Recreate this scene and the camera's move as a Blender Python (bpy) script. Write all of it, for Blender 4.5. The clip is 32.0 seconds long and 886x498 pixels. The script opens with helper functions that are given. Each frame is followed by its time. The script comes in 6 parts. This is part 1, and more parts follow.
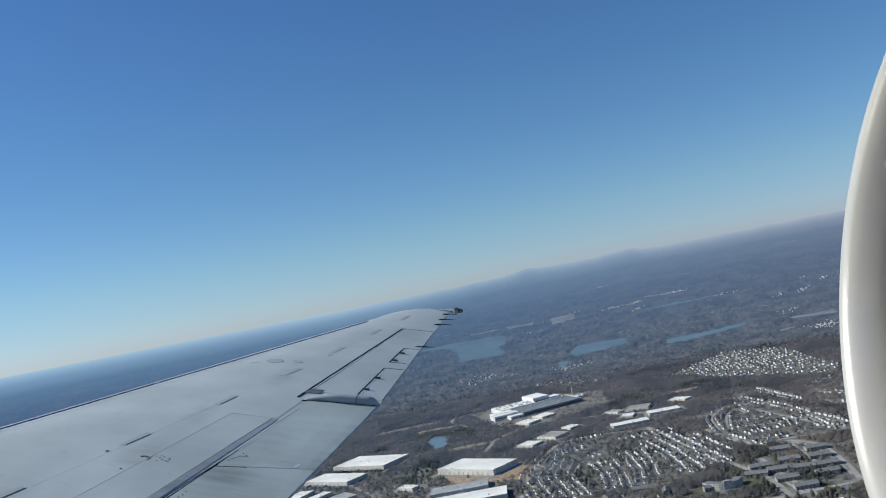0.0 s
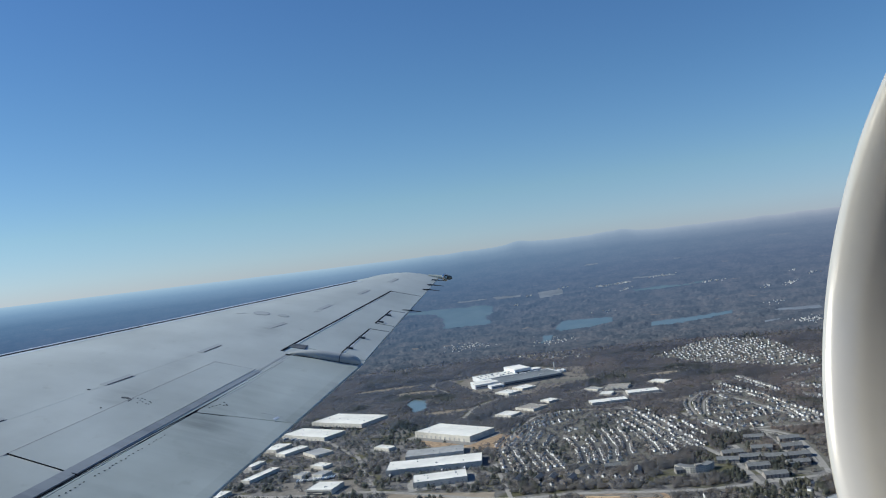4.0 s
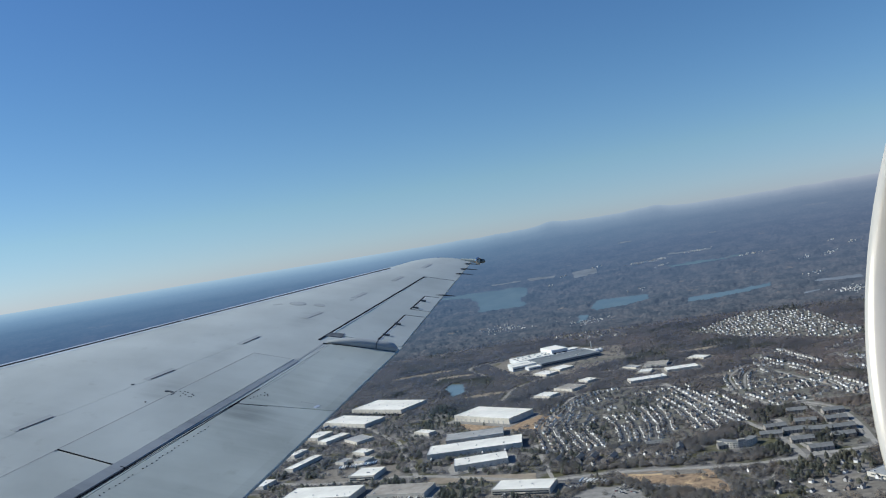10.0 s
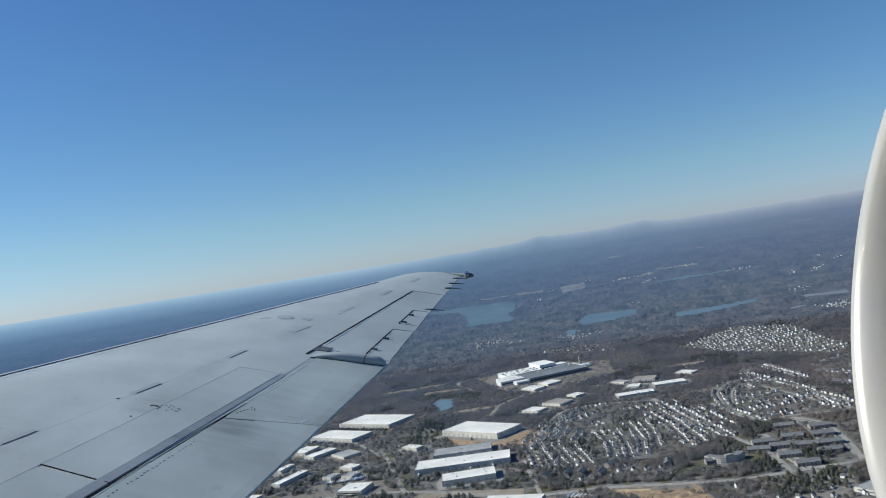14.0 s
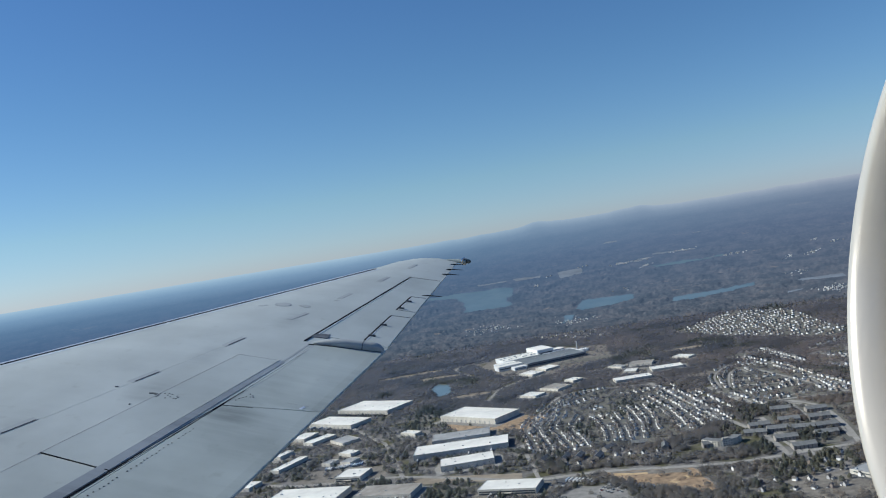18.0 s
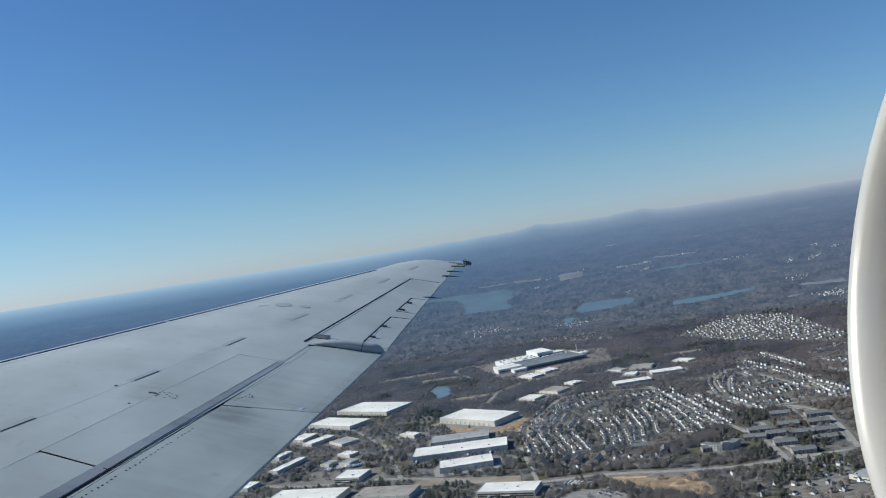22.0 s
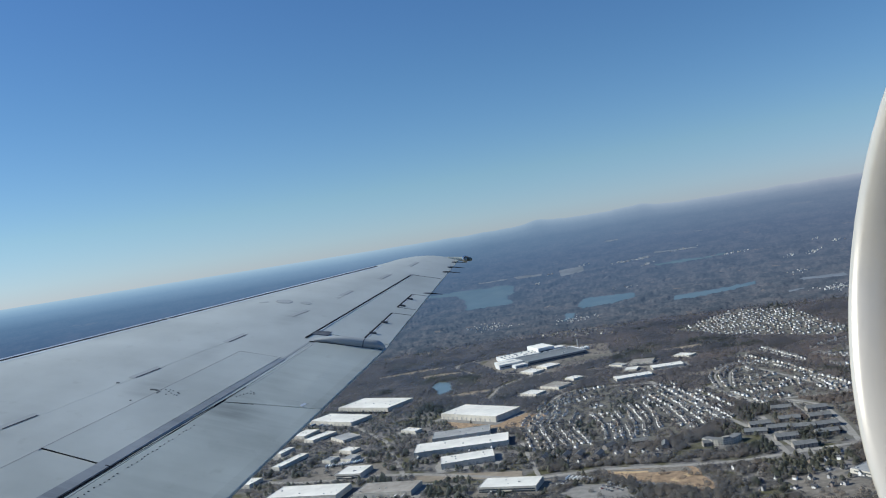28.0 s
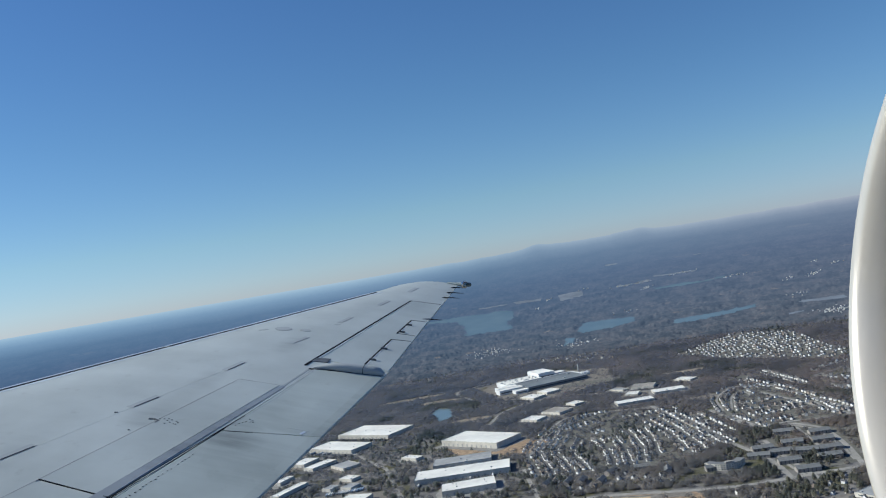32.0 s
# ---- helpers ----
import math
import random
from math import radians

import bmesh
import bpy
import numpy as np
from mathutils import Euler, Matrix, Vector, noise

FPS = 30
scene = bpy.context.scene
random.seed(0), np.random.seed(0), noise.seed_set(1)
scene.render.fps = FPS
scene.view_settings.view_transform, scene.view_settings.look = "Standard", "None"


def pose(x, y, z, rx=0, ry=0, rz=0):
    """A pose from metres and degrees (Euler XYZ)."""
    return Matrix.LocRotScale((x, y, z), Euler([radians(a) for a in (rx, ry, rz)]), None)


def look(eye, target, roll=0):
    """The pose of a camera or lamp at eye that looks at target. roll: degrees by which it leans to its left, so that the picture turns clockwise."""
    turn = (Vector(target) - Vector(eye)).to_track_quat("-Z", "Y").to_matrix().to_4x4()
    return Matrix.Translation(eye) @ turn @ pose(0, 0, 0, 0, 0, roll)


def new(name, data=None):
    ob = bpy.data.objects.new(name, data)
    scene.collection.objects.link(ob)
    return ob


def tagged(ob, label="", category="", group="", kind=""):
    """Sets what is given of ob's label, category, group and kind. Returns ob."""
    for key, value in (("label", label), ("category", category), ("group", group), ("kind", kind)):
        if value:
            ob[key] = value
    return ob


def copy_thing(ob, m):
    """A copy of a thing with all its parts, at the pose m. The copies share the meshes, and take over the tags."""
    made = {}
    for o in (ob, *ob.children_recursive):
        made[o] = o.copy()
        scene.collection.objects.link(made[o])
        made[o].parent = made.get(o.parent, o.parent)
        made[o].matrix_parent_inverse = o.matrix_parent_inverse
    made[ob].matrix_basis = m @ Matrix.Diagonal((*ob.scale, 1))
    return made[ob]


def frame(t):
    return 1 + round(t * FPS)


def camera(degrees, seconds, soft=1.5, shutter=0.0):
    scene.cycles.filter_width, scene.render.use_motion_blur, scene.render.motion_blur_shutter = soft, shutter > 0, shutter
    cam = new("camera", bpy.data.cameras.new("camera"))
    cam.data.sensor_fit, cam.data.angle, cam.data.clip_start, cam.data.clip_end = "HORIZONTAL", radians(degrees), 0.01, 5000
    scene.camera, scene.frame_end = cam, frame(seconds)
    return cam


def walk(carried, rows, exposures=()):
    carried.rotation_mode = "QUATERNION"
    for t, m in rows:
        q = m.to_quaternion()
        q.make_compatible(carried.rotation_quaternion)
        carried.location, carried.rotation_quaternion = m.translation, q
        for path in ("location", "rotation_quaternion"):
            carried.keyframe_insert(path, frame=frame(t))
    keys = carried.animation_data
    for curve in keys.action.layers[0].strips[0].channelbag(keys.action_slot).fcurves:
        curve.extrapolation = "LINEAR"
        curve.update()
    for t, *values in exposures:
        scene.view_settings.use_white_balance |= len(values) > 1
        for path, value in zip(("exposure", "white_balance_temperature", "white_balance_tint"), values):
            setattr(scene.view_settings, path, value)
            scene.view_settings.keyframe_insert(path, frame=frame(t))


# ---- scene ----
# The eye sits at a cabin window, 400 m above flat ground. x right, y out of the window, z up.
EYE = (0.0, 0.0, 400.0)
cam = camera(57.0, 32.0, soft=1.1)
TURNS = [
    (0.0, 92.88, 11.27, -1.05), (0.5, 90.97, 9.18, -1.11), (1.0, 91.0, 8.53, -1.11), (1.5, 90.69, 8.08, -1.79),
    (2.0, 90.93, 7.74, -1.49), (2.5, 91.35, 7.61, -0.35), (3.0, 91.39, 7.48, -0.91), (3.5, 90.85, 6.87, -1.67),
    (5.5, 89.95, 7.61, -1.02), (6.0, 89.79, 8.01, -0.22), (6.5, 90.21, 8.38, -0.24), (7.0, 90.84, 8.78, -0.66),
    (7.5, 89.86, 8.88, -0.5), (8.0, 89.17, 8.94, 0.03), (8.5, 88.94, 8.89, -0.23), (9.0, 89.55, 8.95, -0.55),
    (9.5, 90.16, 9.16, 1.1), (10.0, 89.61, 9.18, 0.59), (10.5, 88.86, 9.12, -0.49), (11.0, 88.92, 9.18, 0.08),
    (11.5, 89.66, 9.09, 0.87), (12.0, 90.21, 9.04, -0.15), (12.5, 90.92, 9.12, -0.55), (13.0, 91.15, 9.25, -0.73),
    (13.5, 91.3, 9.15, 0.45), (14.0, 90.48, 8.94, -0.22), (14.5, 90.01, 8.93, -1.73), (15.0, 90.41, 9.57, -1.8),
    (15.5, 90.48, 9.82, -0.21), (17.5, 89.92, 9.1, -0.29), (18.0, 89.48, 9.31, -0.42), (18.5, 89.27, 9.38, -0.88),
    (19.0, 90.2, 9.43, 0.13), (19.5, 90.47, 9.47, -0.85), (20.0, 90.45, 9.54, -0.17), (20.5, 90.06, 9.38, -0.73),
    (21.0, 90.0, 9.15, -1.53), (21.5, 90.03, 9.06, -0.03), (22.0, 89.61, 8.83, -0.37), (22.5, 89.3, 8.89, -1.28),
    (23.0, 89.57, 8.9, -0.07), (23.5, 89.81, 8.91, -0.55), (24.0, 90.74, 8.67, -1.76), (24.5, 90.3, 8.45, -0.19),
    (26.5, 88.25, 8.76, -0.57), (27.0, 88.58, 8.64, -0.89), (27.5, 88.88, 9.15, 0.45), (28.0, 89.33, 9.07, -0.33),
    (28.5, 89.36, 9.34, -0.26), (29.0, 89.6, 9.33, 0.61), (29.5, 89.7, 9.56, -0.41), (30.0, 90.33, 9.69, -1.4),
    (30.5, 90.83, 9.6, -1.06), (31.0, 91.21, 9.69, -0.92), (31.5, 91.23, 9.43, -1.43), (32.0, 91.12, 9.57, -0.4)]
walk(cam, [(t, pose(*EYE, rx, ry, rz)) for t, rx, ry, rz in TURNS], [(0.0, 0.16, 5640, 2), (32.0, 0.16, 5640, 2)])

# ---- sky and sun ----
SUN_AZ, SUN_EL = -82.0, 36.0          # degrees; azimuth counted from y towards x
world = bpy.data.worlds.new("world")
scene.world = world
world.use_nodes = True
wt = world.node_tree
sky = wt.nodes.new("ShaderNodeTexSky")
sky.sky_type = "NISHITA"
sky.sun_disc = False
sky.sun_elevation, sky.sun_rotation = radians(SUN_EL), radians(SUN_AZ)
sky.altitude, sky.air_density, sky.dust_density, sky.ozone_density = 400.0, 1.0, 0.0, 3.0
# moist winter air whitens the sky towards the horizon and leaves it deep blue overhead
wc, ws, wr, wm = (wt.nodes.new("ShaderNode" + k) for k in ("TexCoord", "SeparateXYZ", "ValToRGB", "Mix"))
wt.links.new(wc.outputs["Generated"], ws.inputs[0])
wt.links.new(ws.outputs[2], wr.inputs[0])
for _ in range(3):
    wr.color_ramp.elements.new(0.5)
for el, (p, c) in zip(wr.color_ramp.elements, ((0.0, (0.72, 0.805, 1.15)), (0.02, (0.775, 0.87, 1.155)), (0.07, (0.84, 0.922, 1.03)), (0.2, (0.785, 0.91, 1.03)), (0.5, (0.725, 0.885, 1.15)))):
    el.position, el.color = p, (*c, 1)
wm.data_type, wm.blend_type = "RGBA", "MULTIPLY"
wm.inputs[0].default_value = 1.0
wt.links.new(sky.outputs["Color"], wm.inputs[6])
wt.links.new(wr.outputs[0], wm.inputs[7])
# thin haze is whiter on the sun's side
wx, wh, wn = (wt.nodes.new("ShaderNode" + k) for k in ("MapRange", "ValToRGB", "Mix"))
wx.inputs["From Min"].default_value, wx.inputs["From Max"].default_value = -0.6, 0.6
wt.links.new(ws.outputs[0], wx.inputs[0])
wt.links.new(wx.outputs[0], wh.inputs[0])
wh.color_ramp.elements.new(0.5)
for el, (p, c) in zip(wh.color_ramp.elements, ((0.0, (1.09, 1.04, 1.02)), (0.5, (1.0, 1.0, 1.0)), (1.0, (0.88, 0.90, 0.97)))):
    el.position, el.color = p, (*c, 1)
wn.data_type, wn.blend_type = "RGBA", "MULTIPLY"
wl = wt.nodes.new("ShaderNodeMapRange")
wl.inputs["From Max"].default_value, wl.inputs["To Min"].default_value, wl.inputs["To Max"].default_value = 0.28, 1.0, 0.4
wt.links.new(ws.outputs[2], wl.inputs[0])
wt.links.new(wl.outputs[0], wn.inputs[0])
wt.links.new(wm.outputs[2], wn.inputs[6])
wt.links.new(wh.outputs[0], wn.inputs[7])
wt.links.new(wn.outputs[2], wt.nodes["Background"].inputs["Color"])
wt.nodes["Background"].inputs["Strength"].default_value = 0.0735
sun_data = bpy.data.lights.new("sun", "SUN")
sun_data.energy, sun_data.angle, sun_data.color = 4.8, radians(0.53), (1.0, 0.90, 0.76)
sun = new("sun", sun_data)
a, e = radians(SUN_AZ), radians(SUN_EL)
TO_SUN = Vector((math.sin(a) * math.cos(e), math.cos(a) * math.cos(e), math.sin(e)))
sun.matrix_world = look(Vector((0, 0, 600)) + TO_SUN * 100, (0, 0, 600))


# ---- materials ----
def material(name, rough=0.6, metal=0.0, spec=0.5):
    m = bpy.data.materials.new(name)
    m.use_nodes = True
    b = m.node_tree.nodes["Principled BSDF"]
    b.inputs["Roughness"].default_value, b.inputs["Metallic"].default_value = rough, metal
    b.inputs["Specular IOR Level"].default_value = spec
    return m, m.node_tree, b


def ramp_node(nt, source, stops):
    r = nt.nodes.new("ShaderNodeValToRGB")
    while len(r.color_ramp.elements) < len(stops):
        r.color_ramp.elements.new(0.5)
    for el, (p, c) in zip(r.color_ramp.elements, stops):
        el.position, el.color = p, (*c, 1)
    nt.links.new(source, r.inputs[0])
    return r.outputs[0]


def noise_node(nt, scale, detail=4.0, coords="Object", stretch=(1, 1, 1), rough=0.55):
    tc, mp, n = (nt.nodes.new("ShaderNode" + k) for k in ("TexCoord", "Mapping", "TexNoise"))
    mp.inputs["Scale"].default_value = stretch
    n.inputs["Scale"].default_value, n.inputs["Detail"].default_value = scale, detail
    n.inputs["Roughness"].default_value = rough
    nt.links.new(tc.outputs[coords], mp.inputs[0])
    nt.links.new(mp.outputs[0], n.inputs["Vector"])
    return n.outputs["Fac"]


def mix_node(nt, kind, fac, one, two):
    m = nt.nodes.new("ShaderNodeMix")
    m.data_type, m.blend_type = "RGBA", kind
    for sock, v in ((m.inputs[0], fac), (m.inputs[6], one), (m.inputs[7], two)):
        if isinstance(v, bpy.types.NodeSocket):
            nt.links.new(v, sock)
        else:
            sock.default_value = v if isinstance(v, float) else (*v, 1)
    return m.outputs[2]


def bump_node(nt, b, height, strength, distance):
    n = nt.nodes.new("ShaderNodeBump")
    n.inputs["Strength"].default_value, n.inputs["Distance"].default_value = strength, distance
    nt.links.new(height, n.inputs["Height"])
    nt.links.new(n.outputs[0], b.inputs["Normal"])


def grained(name, dark, light, scale, rough=0.7, metal=0.0, spec=0.3, big=None, bump=0.0, stretch=(1, 1, 1)):
    """Two scales of noise between two colours, with a little relief."""
    m, nt, b = material(name, rough, metal, spec)
    fine = noise_node(nt, scale, 5.0, stretch=stretch)
    broad = noise_node(nt, (big or scale / 9), 3.0, stretch=stretch)
    c1 = ramp_node(nt, fine, [(0.3, dark), (0.7, light)])
    c2 = ramp_node(nt, broad, [(0.3, (0.82, 0.82, 0.82)), (0.7, (1.12, 1.12, 1.12))])
    nt.links.new(mix_node(nt, "MULTIPLY", 1.0, c1, c2), b.inputs["Base Color"])
    if bump:
        bump_node(nt, b, fine, bump, 0.02)
    return m


def picked(name, colours, rough=0.8, islands=False, metal=0.0):
    """One of several colours for each object, or for each island of a joined mesh."""
    m, nt, b = material(name, rough, metal, 0.25)
    if islands:
        src = nt.nodes.new("ShaderNodeNewGeometry").outputs["Random Per Island"]
    else:
        src = nt.nodes.new("ShaderNodeObjectInfo").outputs["Random"]
    r = ramp_node(nt, src, [(i / len(colours), c) for i, c in enumerate(colours)])
    r.node.color_ramp.interpolation = "CONSTANT"
    grit = ramp_node(nt, noise_node(nt, 0.6, 3.0), [(0.3, (0.85, 0.85, 0.85)), (0.7, (1.1, 1.1, 1.1))])
    nt.links.new(mix_node(nt, "MULTIPLY", 1.0, r, grit), b.inputs["Base Color"])
    return m


def wing_paint(name, tone, rough, soot=1.0, stains=()):
    """Grey aircraft enamel with streaks along the air flow, blotches and faint grime."""
    m, nt, b = material(name, rough, 0.0, 0.5)
    streak = noise_node(nt, 1.0, 5.0, stretch=(3.0, 0.6, 1.0))
    blotch = noise_node(nt, 0.9, 6.0)
    grime = noise_node(nt, 5.0, 8.0)
    base = ramp_node(nt, streak, [(0.3, tuple(c * 0.965 for c in tone)), (0.7, tuple(c * 1.03 for c in tone))])
    spots = ramp_node(nt, blotch, [(0.3, (0.85, 0.85, 0.84)), (0.65, (1.07, 1.07, 1.07))])
    specks = ramp_node(nt, grime, [(0.2, (0.82, 0.81, 0.79)), (0.38, (1, 1, 1))])
    c = mix_node(nt, "MULTIPLY", 1.0, mix_node(nt, "MULTIPLY", 1.0, base, spots), specks)
    if soot < 1:
        trace = noise_node(nt, 1.0, 6.0, stretch=(5.0, 0.55, 1.0), rough=0.6)
        c = mix_node(nt, "MULTIPLY", 1.0, c, ramp_node(nt, trace, [(0.34, (soot, soot, soot)), (0.52, (1, 1, 1))]))
    for (x, y), (rx, ry), dark in stains:
        # a soft-edged oil stain, drawn out along the air flow
        tc, mp, gr = (nt.nodes.new("ShaderNode" + k) for k in ("TexCoord", "Mapping", "TexGradient"))
        gr.gradient_type = "SPHERICAL"
        mp.inputs["Location"].default_value = (-x / rx, -y / ry, 0)
        mp.inputs["Scale"].default_value = (1 / rx, 1 / ry, 0)
        nt.links.new(tc.outputs["Object"], mp.inputs[0])
        nt.links.new(mp.outputs[0], gr.inputs[0])
        spot = mix_node(nt, "MULTIPLY", 1.0, ramp_node(nt, gr.outputs[1], [(0.0, (0, 0, 0)), (0.7, (1, 1, 1))]),
                        ramp_node(nt, noise_node(nt, 1.3, 5.0, stretch=(4.5, 0.6, 1.0)), [(0.35, (0.15, 0.15, 0.15)), (0.6, (1, 1, 1))]))
        c = mix_node(nt, "MULTIPLY", 1.0, c, ramp_node(nt, spot, [(0.0, (1, 1, 1)), (1.0, (dark, dark, dark))]))
    nt.links.new(c, b.inputs["Base Color"])
    bump_node(nt, b, blotch, 0.05, 0.02)
    return m


M_WING = wing_paint("wing_enamel", (0.515, 0.538, 0.502), 0.46, 1.0, (((7.05, 3.75), (0.45, 0.25), 0.8), ((9.9, 3.3), (0.5, 0.2), 0.8), ((8.2, 3.7), (0.7, 0.2), 0.86), ((5.9, 4.4), (0.6, 0.25), 0.86)))
M_PANEL = wing_paint("panel_enamel", (0.49, 0.516, 0.482), 0.46)
M_FLAP = wing_paint("flap_enamel", (0.475, 0.507, 0.468), 0.5, 0.92, (((6.95, 2.85), (0.42, 0.36), 0.60), ((6.6, 2.45), (0.6, 0.5), 0.86), ((7.9, 2.7), (0.5, 0.3), 0.84)))
M_EDGE = wing_paint("worn_edge_enamel", (0.45, 0.48, 0.44), 0.5, 0.86)
M_FAIRING = wing_paint("fairing_enamel", (0.43, 0.44, 0.425), 0.5)
M_STRIP = wing_paint("bare_strip", (0.315, 0.333, 0.342), 0.4, 0.72)
M_BAND = wing_paint("rubbed_band", (0.55, 0.585, 0.60), 0.4)
M_RAIL = wing_paint("worn_rail", (0.425, 0.44, 0.425), 0.5)
M_SEAM = grained("fine_seam", (0.34, 0.345, 0.34), (0.41, 0.415, 0.41), 12.0, 0.6)
M_STAIN = grained("oil_stained_cover", (0.10, 0.112, 0.13), (0.21, 0.222, 0.235), 9.0, 0.9, 0.0, 0.05)
M_SLAT = grained("polished_slat", (0.60, 0.63, 0.68), (0.70, 0.73, 0.77), 3.0, 0.35, 0.3)
M_GAP = grained("dark_gap", (0.010, 0.011, 0.014), (0.022, 0.023, 0.027), 20.0, 0.8, 0.0, 0.05)
M_SEAL = grained("dull_seal", (0.08, 0.086, 0.09), (0.14, 0.146, 0.15), 15.0, 0.7, 0.0, 0.1)
M_LIP = grained("satin_lip_metal", (0.58, 0.525, 0.445), (0.66, 0.60, 0.515), 2.5, 0.25, 0.32, 0.5)
M_SHADE_RING = grained("intake_shade_ring", (0.31, 0.285, 0.245), (0.38, 0.35, 0.305), 3.0, 0.35, 0.0, 0.4)
M_DUCT = grained("duct_liner", (0.10, 0.085, 0.066), (0.14, 0.12, 0.095), 4.0, 0.45, 0.0, 0.4)
M_COWL = grained("fuselage_paint", (0.68, 0.69, 0.70), (0.76, 0.77, 0.78), 1.5, 0.3)
M_FAN = grained("fan_titanium", (0.10, 0.10, 0.11), (0.2, 0.2, 0.21), 6.0, 0.35, 0.8)
M_LENS = grained("lamp_glass", (0.08, 0.10, 0.095), (0.20, 0.23, 0.22), 30.0, 0.06)
M_CHROME = grained("polished_ring", (0.8, 0.8, 0.79), (0.9, 0.9, 0.89), 9.0, 0.12, 1.0)


# ---- mesh helpers ----
def mesh_of(name, verts, faces, mat=None, smooth=False):
    me = bpy.data.meshes.new(name)
    me.from_pydata([tuple(v) for v in verts], [], faces)
    if mat:
        me.materials.append(mat)
    if smooth:
        me.shade_smooth()
    me.update()
    return me


def part(name, bm, mat, parent, label=""):
    """Links a bmesh, or a finished mesh, as one mesh object under a thing or a part."""
    if isinstance(bm, bmesh.types.BMesh):
        me = bpy.data.meshes.new(name)
        bmesh.ops.recalc_face_normals(bm, faces=bm.faces)
        bm.to_mesh(me)
        bm.free()
        me.materials.append(mat)
    else:
        me = bm
    ob = new(name, me)
    ob.parent = parent
    return tagged(ob, label)


def slab(outline, top, thick, follow=None):
    """A plate with that outline; follow(x, y) gives the height of its upper side."""
    bm = bmesh.new()
    hi = [bm.verts.new((x, y, (follow(x, y) if follow else 0) + top)) for x, y in outline]
    lo = [bm.verts.new((v.co.x, v.co.y, v.co.z - thick)) for v in hi]
    bm.faces.new(hi)
    bm.faces.new(lo[::-1])
    n = len(hi)
    for i in range(n):
        bm.faces.new((hi[i], lo[i], lo[(i + 1) % n], hi[(i + 1) % n]))
    return bm


def band(a, b, width, steps=1):
    """The outline of a straight band from a to b."""
    d = Vector(b) - Vector(a)
    s = Vector((-d.y, d.x)).normalized() * width / 2
    a, b = Vector(a), Vector(b)
    return [tuple(p) for p in (a - s, b - s, b + s, a + s)]


# ---- the aircraft: x outboard, y towards the nose, z up from the wing, eye at the origin ----
AXES = Matrix(((0.18373, -0.95537, 0.23134), (0.9713, 0.14028, -0.19208), (0.15105, 0.25999, 0.95372)))
airliner = tagged(new("airliner"), "twin-jet airliner with grey swept wing and white rear engine, climbing", "aircraft")
airliner.matrix_world = Matrix.Translation(EYE) @ AXES.to_4x4()


def lead(x):
    return 8.85 - 0.4255 * x


def trail(x):
    return 2.765 - 0.094 * x if x < 9.3 else 1.89 - 0.0277 * (x - 9.3)


def skin(x, y):
    """Height of the wing's upper surface."""
    c = lead(x) - trail(x)
    s = min(max((lead(x) - y) / c, 0.0), 1.0)
    g = 1 - ((s - 0.38) / 0.62) ** 2 if s > 0.38 else 1 - ((0.38 - s) / 0.38) ** 2.2
    return -3.268 + 0.028 * c * g


def tip_front(x):
    """The leading edge, rounded off towards the wing tip."""
    if x <= 13.9:
        return lead(x)
    u = min((x - 13.9) / 1.02, 1.0)
    return lead(13.9) - 0.28 * u - 0.72 * (1 - math.sqrt(max(1 - u ** 3, 0)))


